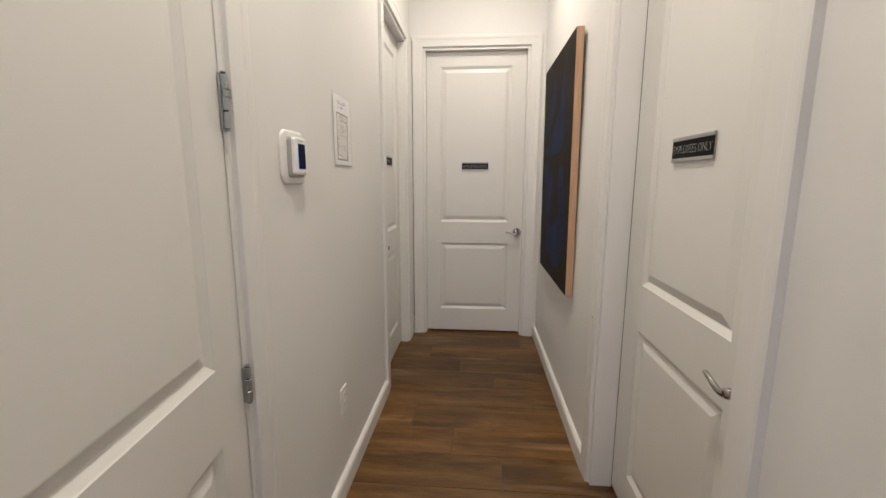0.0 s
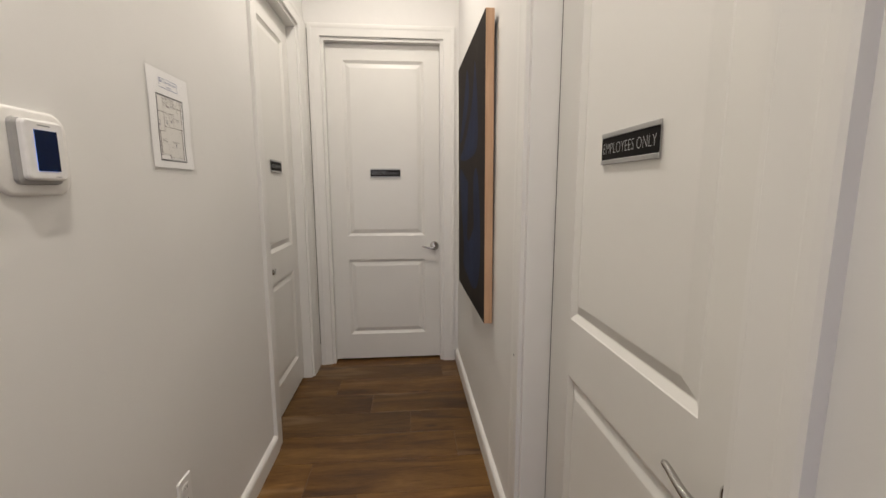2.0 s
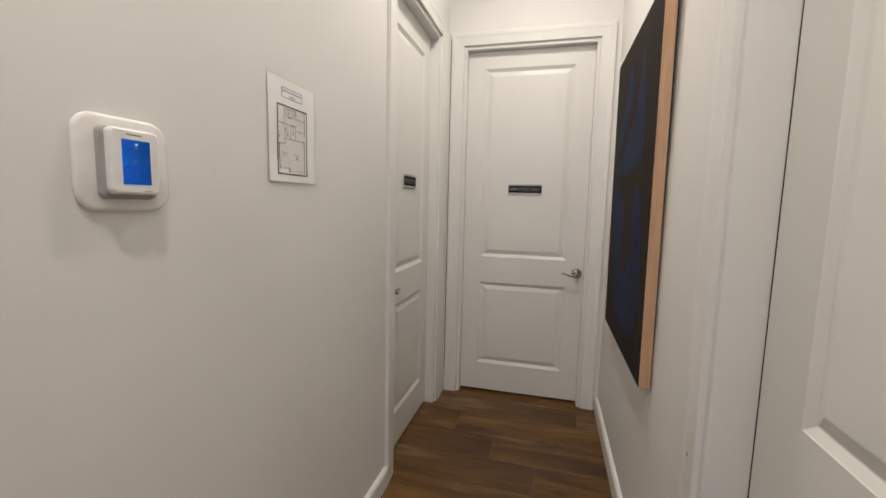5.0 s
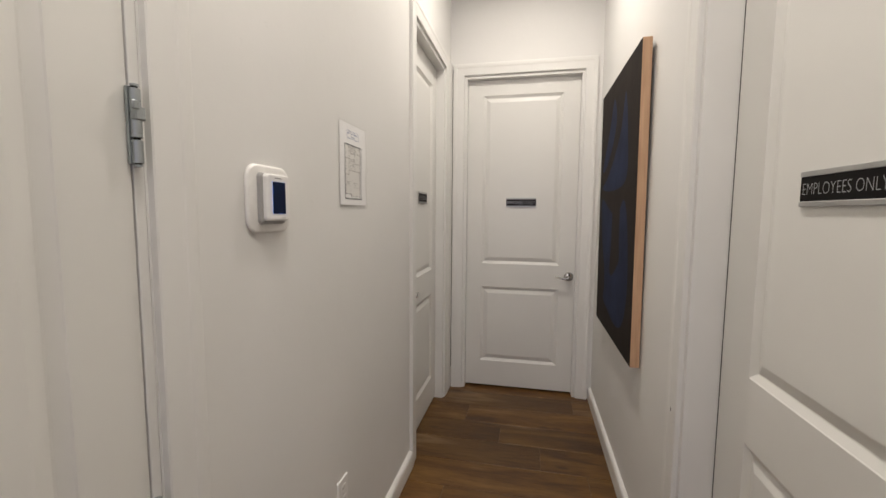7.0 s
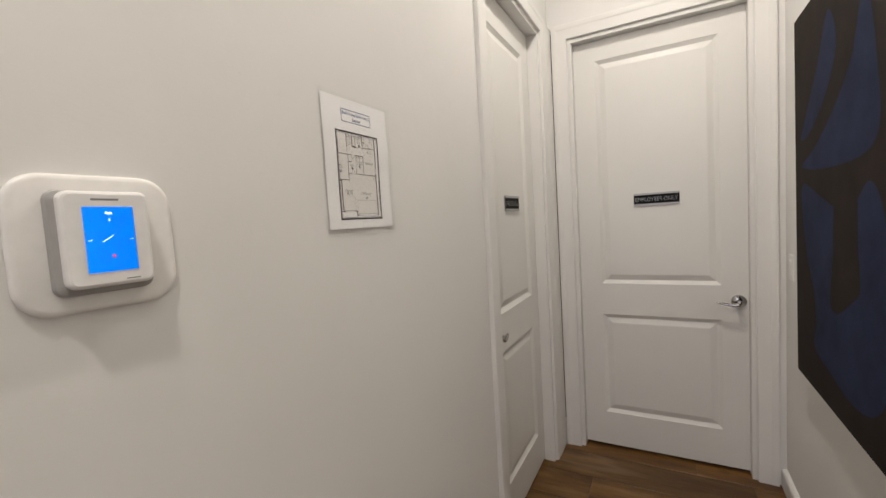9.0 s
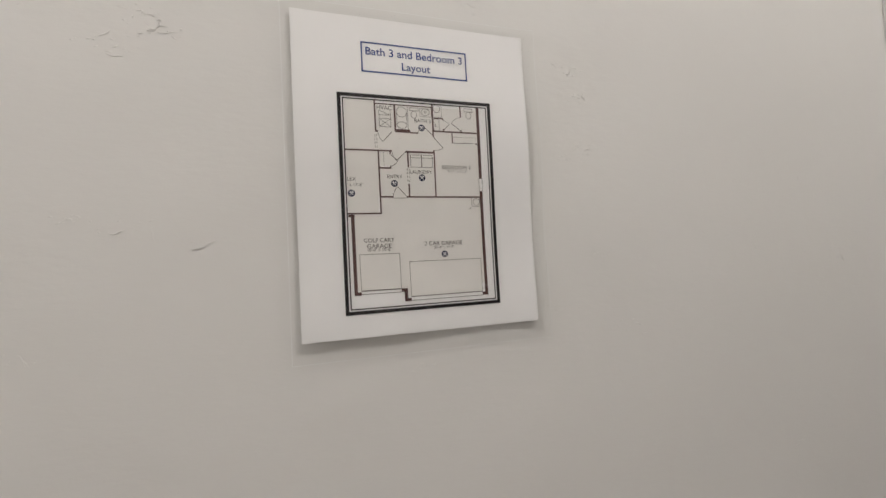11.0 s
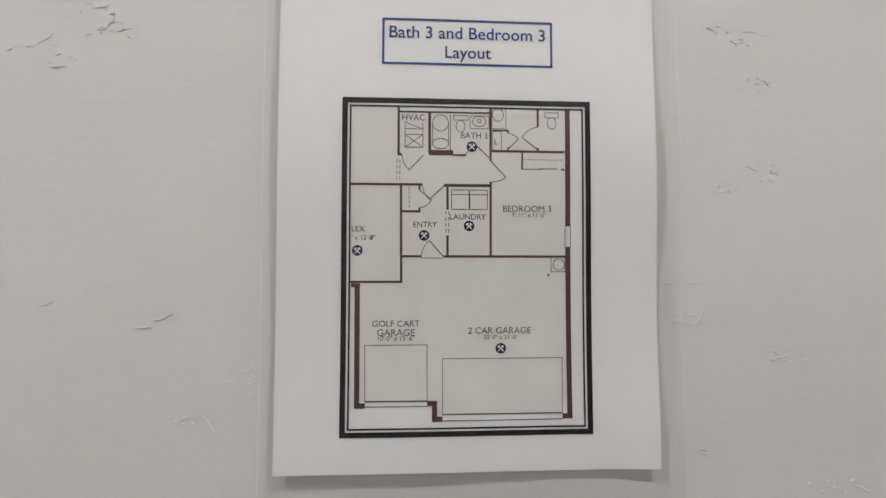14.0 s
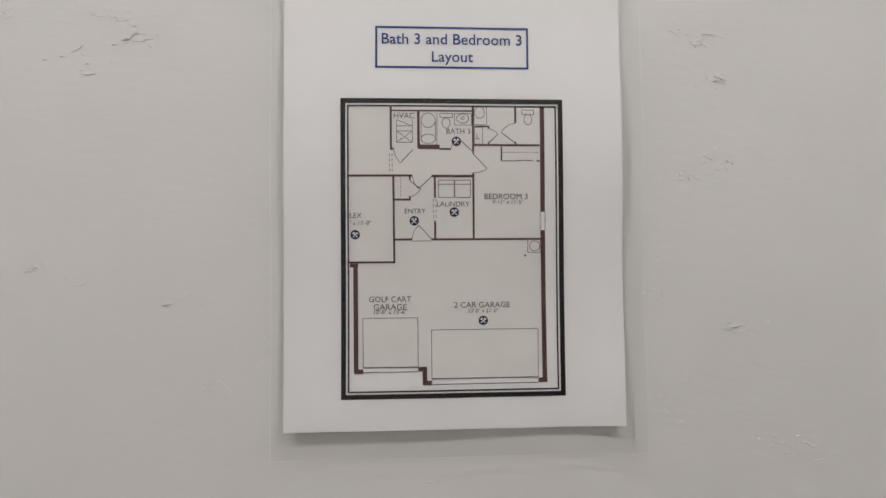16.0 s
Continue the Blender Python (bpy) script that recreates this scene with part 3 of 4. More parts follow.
for shape in ([(3.42, 1.93), (3.52, 1.80), (3.63, 1.68), (3.71, 1.59), (3.60, 1.60), (3.43, 1.70), (3.35, 1.82)],
              [(3.16, 1.90), (3.23, 1.75), (3.38, 1.63), (3.56, 1.54), (3.70, 1.49), (3.42, 1.465), (3.10, 1.50), (3.09, 1.70)],
              [(3.70, 1.42), (3.66, 1.20), (3.54, 1.00), (3.57, 0.87), (3.42, 0.83), (3.22, 0.80), (3.07, 0.85), (3.00, 1.00), (3.01, 1.18), (3.06, 1.35), (3.13, 1.41), (3.22, 1.36), (3.36, 1.345), (3.50, 1.38)]):
    bm = bmesh.new()
    smooth_shape(bm, shape, cx)
    bmesh.ops.triangulate(bm, faces=bm.faces)
    part("paint_patch", bm, CANVAS_BLUE, pic, "matt navy brushed shape")
bm = bmesh.new()
smooth_shape(bm, [(3.21, 1.40), (3.20, 1.24), (3.185, 1.13), (3.24, 1.085), (3.35, 1.03), (3.41, 1.055), (3.385, 1.20), (3.37, 1.37), (3.30, 1.42)], cx - 0.0004)
bmesh.ops.triangulate(bm, faces=bm.faces)
part("paint_drip", bm, CANVAS_DARK, pic, "umber brush stroke over the navy")

# ---- thermostat on the left wall ----
TY, TZ = 1.973, 1.374
therm = tagged(empty("thermostat", pose(0, TY, TZ, 90, 0, 90) @ Matrix.Diagonal((1, 1, 0.86, 1))), "white wall thermostat with a lit blue screen", "thermostat")
part("cover_plate", rounded_slab(0.158, 0.154, 0.034, [(0.001, 0.0), (0.0, 0.002), (0.0005, 0.006), (0.003, 0.0088), (0.007, 0.0100)]), PLATE, therm, "wide white cover plate with rounded corners", True)
bm = rounded_slab(0.096, 0.116, 0.012, [(0.001, 0.010), (0.0, 0.011), (0.0015, 0.019), (0.008, 0.022)])
bmesh.ops.translate(bm, verts=bm.verts, vec=(-0.001, 0.001, 0))
part("base", bm, PLASTIC_BASE, therm, "grey plastic base")
bm = rounded_slab(0.084, 0.106, 0.010, [(0.001, 0.022), (0.0, 0.023), (0.0, 0.031), (0.0015, 0.0345), (0.004, 0.0360)])
bmesh.ops.translate(bm, verts=bm.verts, vec=(0.000, 0.004, 0))
part("housing", bm, PLASTIC, therm, "white plastic housing")
SW, SH, SX, SY = 0.0475, 0.072, 0.000, 0.0035
part("screen", box(SX - SW / 2, SY - SH / 2, 0.0361, SX + SW / 2, SY + SH / 2, 0.0364), SCREEN, therm, "glowing blue screen")
# Added slats block the screen's glow when it is viewed from the side.
n_slat = 64
bm = bmesh.new()
for i in range(n_slat + 1):
    u = SX - SW / 2 + SW * i / n_slat
    box_into(bm, u - 0.00005, SY - SH / 2, 0.0364, u + 0.00005, SY + SH / 2, 0.0364 + 0.00080)
tagged(part("screen_louvre", bm, SCREEN_DARK, therm, "added dark slats that hide the glow from the side"), kind="stuff")


def screen_mark(x, y, w, h, turn, mat, nm):
    bm = box(-w / 2, -h / 2, 0, w / 2, h / 2, 0.00004)
    bmesh.ops.transform(bm, verts=bm.verts, matrix=pose(SX + x, SY + y, 0.03642, 0, 0, turn))
    part(nm, bm, mat, therm)


screen_mark(-0.003, 0.0005, 0.0125, 0.0010, 32, SCREEN_MARK, "dial_hand")
screen_mark(0.0195, -0.0005, 0.0035, 0.0006, 0, SCREEN_MARK, "dial_tick")
screen_mark(-0.0195, -0.0005, 0.0040, 0.0006, 0, SCREEN_MARK, "dial_tick")
screen_mark(0.000, 0.0215, 0.0009, 0.0035, 0, SCREEN_MARK, "dial_tick")
screen_mark(0.000, 0.029, 0.0065, 0.0030, 0, SCREEN_MARK, "readout")
screen_mark(0.001, -0.019, 0.0034, 0.0034, 0, SCREEN_RED, "status_dot")
for u, v, w, h in ((-0.002, 0.0475, 0.026, 0.0022), (0.018, -0.0425, 0.014, 0.0012)):
    part("printed_mark", box(u - w / 2, v - h / 2, 0.0360, u + w / 2, v + h / 2, 0.03605), PLASTIC_GREY, therm)

# ---- power outlet and light switch ----
outlet = tagged(empty("power_outlet", pose(0, 2.330, 0.398, 90, 0, 90)), "white duplex power outlet low on the wall", "outlet")
part("plate", rounded_slab(0.070, 0.115, 0.004, [(0.0, 0.0), (0.0, 0.002), (0.002, 0.005)]), PLASTIC, outlet)
for v in (-0.020, 0.020):
    bm = rounded_slab(0.034, 0.029, 0.008, [(0.0, 0.005), (0.0, 0.0062), (0.001, 0.0068)])
    bmesh.ops.translate(bm, verts=bm.verts, vec=(0, v, 0))
    sock = part("socket", bm, PLASTIC, outlet)
    for u in (-0.0062, 0.0062):
        part("slot", box(u - 0.001, v, 0.00681, u + 0.001, v + 0.008, 0.0069), DARK, sock)
bm = lathe([(0.003, 0.005), (0.003, 0.0058), (0.002, 0.0062)], 12)
part("screw", bm, PLASTIC, outlet)
switch = tagged(empty("light_switch", pose(RIGHT, 4.070, 1.075, 90, 0, -90)), "white rocker light switch beside the far door", "switch")
part("plate", rounded_slab(0.070, 0.115, 0.004, [(0.0, 0.0), (0.0, 0.002), (0.002, 0.005)]), PLASTIC, switch)
part("rocker", box(-0.0165, -0.033, 0.005, 0.0165, 0.033, 0.0085, 0.001), PLASTIC, switch)

# ---- laminated plan taped to the left wall ----
# local: u to the right in mm and v downwards in mm from the drawing's top left corner
PAGE_Y, PAGE_Z, PAGE_K = 2.3782, 1.5712, 0.000976
sheet = tagged(empty("floor_plan_sheet", pose(0, 0, 0)), "laminated white house layout sheet taped to the wall", "poster")


def lift(u, v):
    """How far the sheet stands off the wall, in metres: it bows a little and curls at the edges."""
    return 0.0018 + 0.0006 * math.sin(v / 31.0 + 0.6) + 0.0005 * math.sin(u / 38.0 + 1.0) + 0.0014 * max(0.0, (u - 135) / 45.0) ** 2 * (0.5 + 0.5 * math.sin(v / 24.0)) \
        + 0.0012 * max(0.0, (-u) / 40.0) ** 2


def on_sheet(u, v, up=0.0):
    # Mid-sheet rows move down so the print lines up in the camera's view.
    fit_shift = 1.8 * math.sin(math.pi * v / 186.5) if 0 < v < 186.5 else 0.0
    return (lift(u, v) + up, PAGE_Y + u * PAGE_K, PAGE_Z - (v + fit_shift) * PAGE_K)


def sheet_bm(u0, v0, u1, v1, up, nu, nv):
    bm = bmesh.new()
    grid = [[bm.verts.new(on_sheet(u0 + (u1 - u0) * i / nu, v0 + (v1 - v0) * j / nv, up)) for i in range(nu + 1)] for j in range(nv + 1)]
    for j in range(nv):
        for i in range(nu):
            bm.faces.new((grid[j][i], grid[j + 1][i], grid[j + 1][i + 1], grid[j][i + 1]))
    return bm


part("paper", sheet_bm(-34.8, -67.5, 177.0, 205.8, 0.0, 40, 50), PAPER, sheet, "white printed paper", True, False)
film = part("laminate", sheet_bm(-42.5, -75.5, 190.0, 222.5, 0.0012, 40, 50), FILM, sheet, "clear glossy laminate pouch", True, False)
film.visible_shadow = False


def sheet_rim(u0, v0, u1, v1, w, up):
    """A narrow pale rim that paints the bright line along the pouch's outer edge."""
    for a0, b0, a1, b1 in ((u0, v0, u1, v0 + w), (u0, v1 - w, u1, v1), (u0, v0 + w, u0 + w, v1 - w), (u1 - w, v0 + w, u1, v1 - w)):
        nu, nv = max(1, int((a1 - a0) / 6)), max(1, int((b1 - b0) / 6))
        part("laminate_rim", sheet_bm(a0, b0, a1, b1, up, nu, nv), FILM_EDGE, sheet, "pale strip painting the bright line on the pouch edge", True, False)


sheet_rim(-42.5, -75.5, 190.0, 222.5, 0.55, 0.0013)
UP = 0.00015
brown, grey, text_grey, black, blue = INK_BROWN, INK_GREY, INK_TEXT, INK_BLACK, INK_BLUE
INKS = {}


def ink_bm(mat):
    return INKS.setdefault(mat.name, (bmesh.new(), mat))[0]


def bar(u0, v0, u1, v1, w, mat, up=UP):
    """A printed line of width w, in short lengths so that it follows the sheet."""
    bm = ink_bm(mat)
    a, b = Vector((u0, v0)), Vector((u1, v1))
    d = (b - a).normalized() if (b - a).length > 0 else Vector((1, 0))
    s = Vector((-d.y, d.x)) * w / 2
    n = max(1, int((b - a).length / 6))
    prev = None
    for i in range(n + 1):
        q = a.lerp(b, i / n)
        row = [bm.verts.new(on_sheet(*(q + s), up)), bm.verts.new(on_sheet(*(q - s), up))]
        if prev:
            bm.faces.new((prev[0], prev[1], row[1], row[0]))
        prev = row


def oval(u, v, ru, rv, w, mat=INK_GREY, n=22):
    bm = ink_bm(mat)
    rings = [[bm.verts.new(on_sheet(u + (ru + k * w / 2) * math.cos(2 * math.pi * i / n), v + (rv + k * w / 2) * math.sin(2 * math.pi * i / n), UP)) for i in range(n)] for k in (-1, 1)]
    for i in range(n):
        bm.faces.new((rings[0][i], rings[0][(i + 1) % n], rings[1][(i + 1) % n], rings[1][i]))


def disc(u, v, r, mat, up, n=24):
    bm = ink_bm(mat)
    bm.faces.new([bm.verts.new(on_sheet(u + r * math.cos(2 * math.pi * i / n), v + r * math.sin(2 * math.pi * i / n), up)) for i in range(n)])


def swing(hu, hv, eu, ev, fu, fv):
    """A door on the plan: its leaf from hinge to end, and the arc that it sweeps."""
    bar(hu, hv, eu, ev, 0.55, INK_GREY)
    h, e, f = Vector((hu, hv)), Vector((eu, ev)), Vector((fu, fv))
    prev = e
    for i in range(1, 8):
        t = i / 7
        q = e.lerp(f, t)
        r = (e - h).length * (1 - t) + (f - h).length * t
        q = h + (q - h).normalized() * r
        bar(prev.x, prev.y, q.x, q.y, 0.38, INK_GREY)
        prev = q


def words(body, u, v, width, mat, bold=0.0):
    bm = text_bm(body, width, None, bold)
    dst = ink_bm(mat)
    made = {vt: dst.verts.new(on_sheet(u + vt.co.x, v - vt.co.y, UP)) for vt in bm.verts}
    for f in bm.faces:
        dst.faces.new([made[vt] for vt in f.verts])
    bm.free()


def tool_dot(u, v):
    """A navy disc with two crossed pale tools."""
    disc(u, v, 2.95, INK_NAVY, UP)
    for s in (-1, 1):
        bar(u - 1.5 * s, v + 1.6, u + 1.2 * s, v - 1.2, 0.55, PAPER, UP * 2)
        bar(u + 0.5 * s, v - 1.6, u + 1.7 * s, v - 0.5, 0.75, PAPER, UP * 2)


def frame_lines(u0, v0, u1, v1, w, mat):
    bar(u0, v0 + w / 2, u1, v0 + w / 2, w, mat)
    bar(u0, v1 - w / 2, u1, v1 - w / 2, w, mat)
    bar(u0 + w / 2, v0 + w, u0 + w / 2, v1 - w, w, mat)
    bar(u1 - w / 2, v0 + w, u1 - w / 2, v1 - w, w, mat)


def finish_ink(nm, label):
    """Links all that has been drawn since the last call, one part for each ink."""
    for b, mat in INKS.values():
        tagged(part(nm, b, mat, sheet, label), kind="stuff")
    INKS.clear()


def draw_fill():
    """The pale tint printed over the rooms."""
    bm = bmesh.new()
    for u0, v0, u1, v1 in ((5.4, 5.4, 31.0, 100.4), (31.0, 7.5, 126.0, 86.4), (33.0, 86.4, 126.0, 100.4), (10.2, 100.4, 126.0, 166.6), (52.6, 166.6, 122.6, 174.2)):
        nu, nv = max(1, int((u1 - u0) / 6)), max(1, int((v1 - v0) / 6))
        rows = [[bm.verts.new(on_sheet(u0 + (u1 - u0) * i / nu, v0 + (v1 - v0) * j / nv, UP / 2)) for i in range(nu + 1)] for j in range(nv + 1)]
        for j in range(nv):
            for i in range(nu):
                bm.faces.new((rows[j][i], rows[j + 1][i], rows[j + 1][i + 1], rows[j][i + 1]))
    part("plan_tint", bm, PLAN_TINT, sheet, "pale warm grey tint printed over the rooms", True, False)


def draw_title():
    frame_lines(21.6, -46.0, 118.3, -19.3, 1.25, blue)
    words("Bath 3 and Bedroom 3", 69.9, -38.1, 88.5, blue, 0.008)
    words("Layout", 70.0, -25.8, 26.0, blue, 0.008)
    finish_ink("title_print", "blue boxed title print")


def draw_border():
    frame_lines(0, 0, 139.5, 186.5, 3.0, black)
    frame_lines(4.1, 4.1, 135.4, 182.4, 0.95, black)
    finish_ink("border_print", "black double border print")


def draw_plan():
    bar(31.1, 4.1, 31.2, 31.2, 1.27, brown)
    bar(30.6, 30.9, 33.1, 30.9, 1.27, brown)
    bar(31.1, 7.5, 82.2, 7.5, 0.95, brown)
    bar(48.3, 7.5, 48.4, 30.3, 1.59, brown)
    bar(48.1, 29.7, 61.5, 29.7, 2.85, brown)
    bar(61.5, 30.9, 68.5, 30.9, 1.11, brown)
    bar(82.5, 4.7, 82.5, 33.7, 1.27, brown)
    bar(83.5, 16.9, 92.7, 16.9, 0.95, brown)
    bar(92.4, 16.9, 92.4, 18.4, 0.95, brown)
    bar(92.4, 26.2, 92.4, 28.4, 0.95, brown)
    bar(82.5, 28.4, 124.6, 28.4, 1.27, brown)
    bar(109.4, 4.7, 109.4, 14.7, 1.27, brown)
    bar(109.3, 26.2, 109.3, 28.4, 1.27, brown)
    bar(126.4, 4.7, 126.2, 69.4, 2.85, brown)
    bar(126.2, 81.2, 126.5, 177.1, 2.85, brown)
    bar(100.4, 29.1, 100.3, 38.4, 0.95, brown)
    bar(122.6, 38.1, 124.5, 38.1, 0.95, brown)
    bar(4.6, 47.2, 44.4, 47.2, 1.27, brown)
    bar(32.6, 47.2, 32.9, 100.9, 1.27, brown)
    bar(32.7, 61.9, 43.1, 61.9, 1.27, brown)
    bar(42.8, 47.2, 42.8, 50.0, 1.11, brown)
    bar(42.8, 59.7, 42.8, 62.5, 1.11, brown)
    bar(56.4, 47.5, 82.5, 47.5, 1.59, brown)
    bar(58.3, 47.5, 58.4, 60.9, 1.27, brown)
    bar(58.4, 75.0, 58.4, 86.5, 1.27, brown)
    bar(82.5, 45.3, 82.5, 86.5, 1.27, brown)
    bar(33.1, 86.5, 43.9, 86.5, 1.27, brown)
    bar(56.2, 86.5, 124.9, 86.5, 1.27, brown)
    bar(5.1, 100.6, 33.5, 100.6, 1.27, brown)
    bar(5.5, 102.5, 10.5, 102.5, 2.22, brown)
    bar(8.9, 101.5, 9.2, 169.6, 2.85, brown)
    bar(8.0, 169.0, 13.6, 169.0, 2.85, brown)
    bar(47.4, 168.1, 52.7, 168.1, 2.85, brown)
    bar(51.4, 166.8, 51.5, 178.1, 2.85, brown)
    bar(50.2, 176.8, 55.8, 176.8, 2.85, brown)
    bar(122.4, 176.2, 128.0, 176.2, 2.85, brown)
    bar(13.3, 135.6, 47.2, 135.6, 0.38, grey)
    bar(13.6, 166.5, 47.4, 166.5, 0.38, grey)
    bar(13.3, 135.6, 13.6, 166.5, 0.38, grey)
    bar(47.2, 135.6, 47.4, 166.5, 0.38, grey)
    bar(13.6, 169.6, 47.4, 169.6, 0.48, grey)
    bar(13.6, 166.8, 47.4, 166.8, 0.70, grey)
    bar(55.7, 143.4, 122.6, 143.4, 0.38, grey)
    bar(55.8, 174.3, 122.4, 174.3, 0.38, grey)
    bar(55.7, 143.4, 55.8, 174.3, 0.38, grey)
    bar(122.6, 143.4, 122.4, 174.3, 0.38, grey)
    bar(55.8, 177.8, 122.4, 177.8, 0.48, grey)
    bar(55.8, 174.3, 122.4, 174.3, 0.70, grey)
    bar(34.7, 20.0, 44.6, 20.0, 0.41, grey)
    bar(34.7, 26.9, 44.6, 26.9, 0.41, grey)
    bar(34.7, 20.0, 34.7, 26.9, 0.41, grey)
    bar(44.6, 20.0, 44.6, 26.9, 0.41, grey)
    bar(34.7, 20.0, 44.6, 26.9, 0.35, grey)
    bar(34.7, 26.9, 44.6, 20.0, 0.35, grey)
    bar(34.6, 13.1, 34.7, 20.0, 0.35, grey)
    bar(44.5, 13.1, 44.6, 20.0, 0.35, grey)
    bar(34.6, 13.1, 44.2, 16.9, 0.35, grey)
    bar(34.6, 16.9, 44.5, 16.9, 0.35, grey)
    oval(54.4, 13.4, 4.44, 4.44, 0.41)
    bar(50.0, 13.4, 50.0, 25.9, 0.41, grey)
    bar(58.9, 13.4, 58.9, 25.9, 0.41, grey)
    oval(54.5, 24.7, 4.44, 2.85, 0.41)
    bar(59.9, 8.7, 59.9, 28.4, 0.41, grey)
    bar(61.8, 9.1, 69.8, 9.1, 0.41, grey)
    bar(61.8, 11.6, 69.8, 11.6, 0.41, grey)
    bar(61.8, 9.1, 61.8, 11.6, 0.41, grey)
    bar(69.8, 9.1, 69.8, 11.6, 0.41, grey)
    oval(65.6, 15.0, 2.54, 3.17, 0.41)
    bar(71.0, 9.1, 81.6, 9.1, 0.35, grey)
    bar(71.0, 16.2, 81.6, 16.2, 0.35, grey)
    bar(71.0, 9.1, 71.0, 16.2, 0.35, grey)
    bar(81.6, 9.1, 81.6, 16.2, 0.35, grey)
    oval(76.1, 12.2, 3.80, 2.85, 0.41)
    oval(76.1, 11.9, 0.95, 0.95, 0.41)
    bar(83.2, 5.0, 91.2, 5.0, 0.32, grey)
    bar(83.2, 15.9, 91.2, 15.9, 0.32, grey)
    bar(83.2, 5.0, 83.2, 15.9, 0.32, grey)
    bar(91.2, 5.0, 91.2, 15.9, 0.32, grey)
    oval(86.7, 8.4, 3.17, 3.49, 0.41)
    bar(83.5, 17.5, 88.6, 17.5, 0.32, grey)
    bar(83.5, 27.8, 88.6, 27.8, 0.32, grey)
    bar(83.5, 17.5, 83.5, 27.8, 0.32, grey)
    bar(88.6, 17.5, 88.6, 27.8, 0.32, grey)
    bar(113.6, 6.6, 121.2, 6.6, 0.41, grey)
    bar(113.5, 9.4, 121.2, 9.4, 0.41, grey)
    bar(113.6, 6.6, 113.5, 9.4, 0.41, grey)
    bar(121.2, 6.6, 121.2, 9.4, 0.41, grey)
    oval(117.4, 12.5, 2.54, 3.17, 0.41)
    bar(100.4, 32.8, 102.0, 32.8, 0.38, grey)
    bar(103.0, 32.8, 104.7, 32.8, 0.38, grey)
    bar(105.7, 32.8, 107.4, 32.8, 0.38, grey)
    bar(108.4, 32.8, 110.0, 32.8, 0.38, grey)
    bar(111.1, 32.8, 112.7, 32.8, 0.38, grey)
    bar(113.8, 32.8, 115.4, 32.8, 0.38, grey)
    bar(116.5, 32.8, 118.1, 32.8, 0.38, grey)
    bar(119.2, 32.8, 120.8, 32.8, 0.38, grey)
    bar(121.9, 32.8, 123.5, 32.8, 0.38, grey)
    bar(100.3, 38.1, 111.8, 38.1, 0.51, grey)
    bar(110.2, 37.8, 120.4, 37.8, 0.51, grey)
    bar(30.3, 33.7, 30.3, 35.6, 0.38, grey)
    bar(30.3, 36.8, 30.3, 38.6, 0.38, grey)
    bar(30.3, 39.8, 30.3, 41.7, 0.38, grey)
    bar(30.3, 42.9, 30.4, 44.7, 0.38, grey)
    bar(31.9, 33.7, 31.9, 35.6, 0.38, grey)
    bar(31.9, 36.8, 31.9, 38.6, 0.38, grey)
    bar(31.9, 39.8, 31.9, 41.7, 0.38, grey)
    bar(31.9, 42.9, 31.9, 44.7, 0.38, grey)
    bar(37.1, 48.4, 37.1, 49.9, 0.38, grey)
    bar(37.1, 50.9, 37.1, 52.4, 0.38, grey)
    bar(37.1, 53.4, 37.1, 54.9, 0.38, grey)
    bar(37.1, 55.9, 37.1, 57.4, 0.38, grey)
    bar(37.1, 58.4, 37.1, 59.9, 0.38, grey)
    bar(57.4, 61.5, 57.4, 63.5, 0.38, grey)
    bar(57.4, 64.8, 57.4, 66.8, 0.38, grey)
    bar(57.4, 68.1, 57.4, 70.1, 0.38, grey)
    bar(57.5, 71.4, 57.5, 73.4, 0.38, grey)
    bar(59.0, 61.5, 59.0, 63.5, 0.38, grey)
    bar(59.0, 64.8, 59.0, 66.8, 0.38, grey)
    bar(59.0, 68.1, 59.0, 70.1, 0.38, grey)
    bar(59.0, 71.4, 59.0, 73.4, 0.38, grey)
    bar(60.6, 50.0, 70.4, 50.0, 0.41, grey)
    bar(60.6, 60.6, 70.4, 60.6, 0.41, grey)
    bar(60.6, 50.0, 60.6, 60.6, 0.41, grey)
    bar(70.4, 50.0, 70.4, 60.6, 0.41, grey)
    bar(70.7, 50.0, 80.6, 50.0, 0.41, grey)
    bar(70.8, 60.6, 80.6, 60.6, 0.41, grey)
    bar(70.7, 50.0, 70.8, 60.6, 0.41, grey)
    bar(80.6, 50.0, 80.6, 60.6, 0.41, grey)
    bar(59.9, 52.5, 81.2, 52.5, 0.38, grey)
    bar(116.6, 86.8, 124.5, 86.8, 0.38, grey)
    bar(116.6, 95.0, 124.5, 95.0, 0.38, grey)
    bar(116.6, 86.8, 116.6, 95.0, 0.38, grey)
    bar(124.5, 86.8, 124.5, 95.0, 0.38, grey)
    oval(121.0, 90.9, 3.17, 3.17, 0.41)
    oval(115.0, 96.8, 0.38, 0.38, 0.63)
    bar(124.6, 69.4, 127.8, 69.4, 0.38, grey)
    bar(124.6, 81.2, 127.7, 81.2, 0.38, grey)
    bar(124.6, 69.4, 124.6, 81.2, 0.38, grey)
    bar(127.8, 69.4, 127.7, 81.2, 0.38, grey)
    swing(44.9, 31.2, 37.0, 39.4, 33.1, 31.2)
    swing(82.5, 33.7, 91.1, 42.8, 83.1, 45.3)
    swing(81.6, 31.9, 73.0, 24.1, 68.5, 30.9)
    swing(92.4, 27.2, 98.2, 21.6, 92.4, 18.4)
    swing(109.3, 27.2, 100.4, 20.6, 109.4, 14.7)
    swing(42.8, 50.3, 49.5, 55.3, 42.8, 60.3)
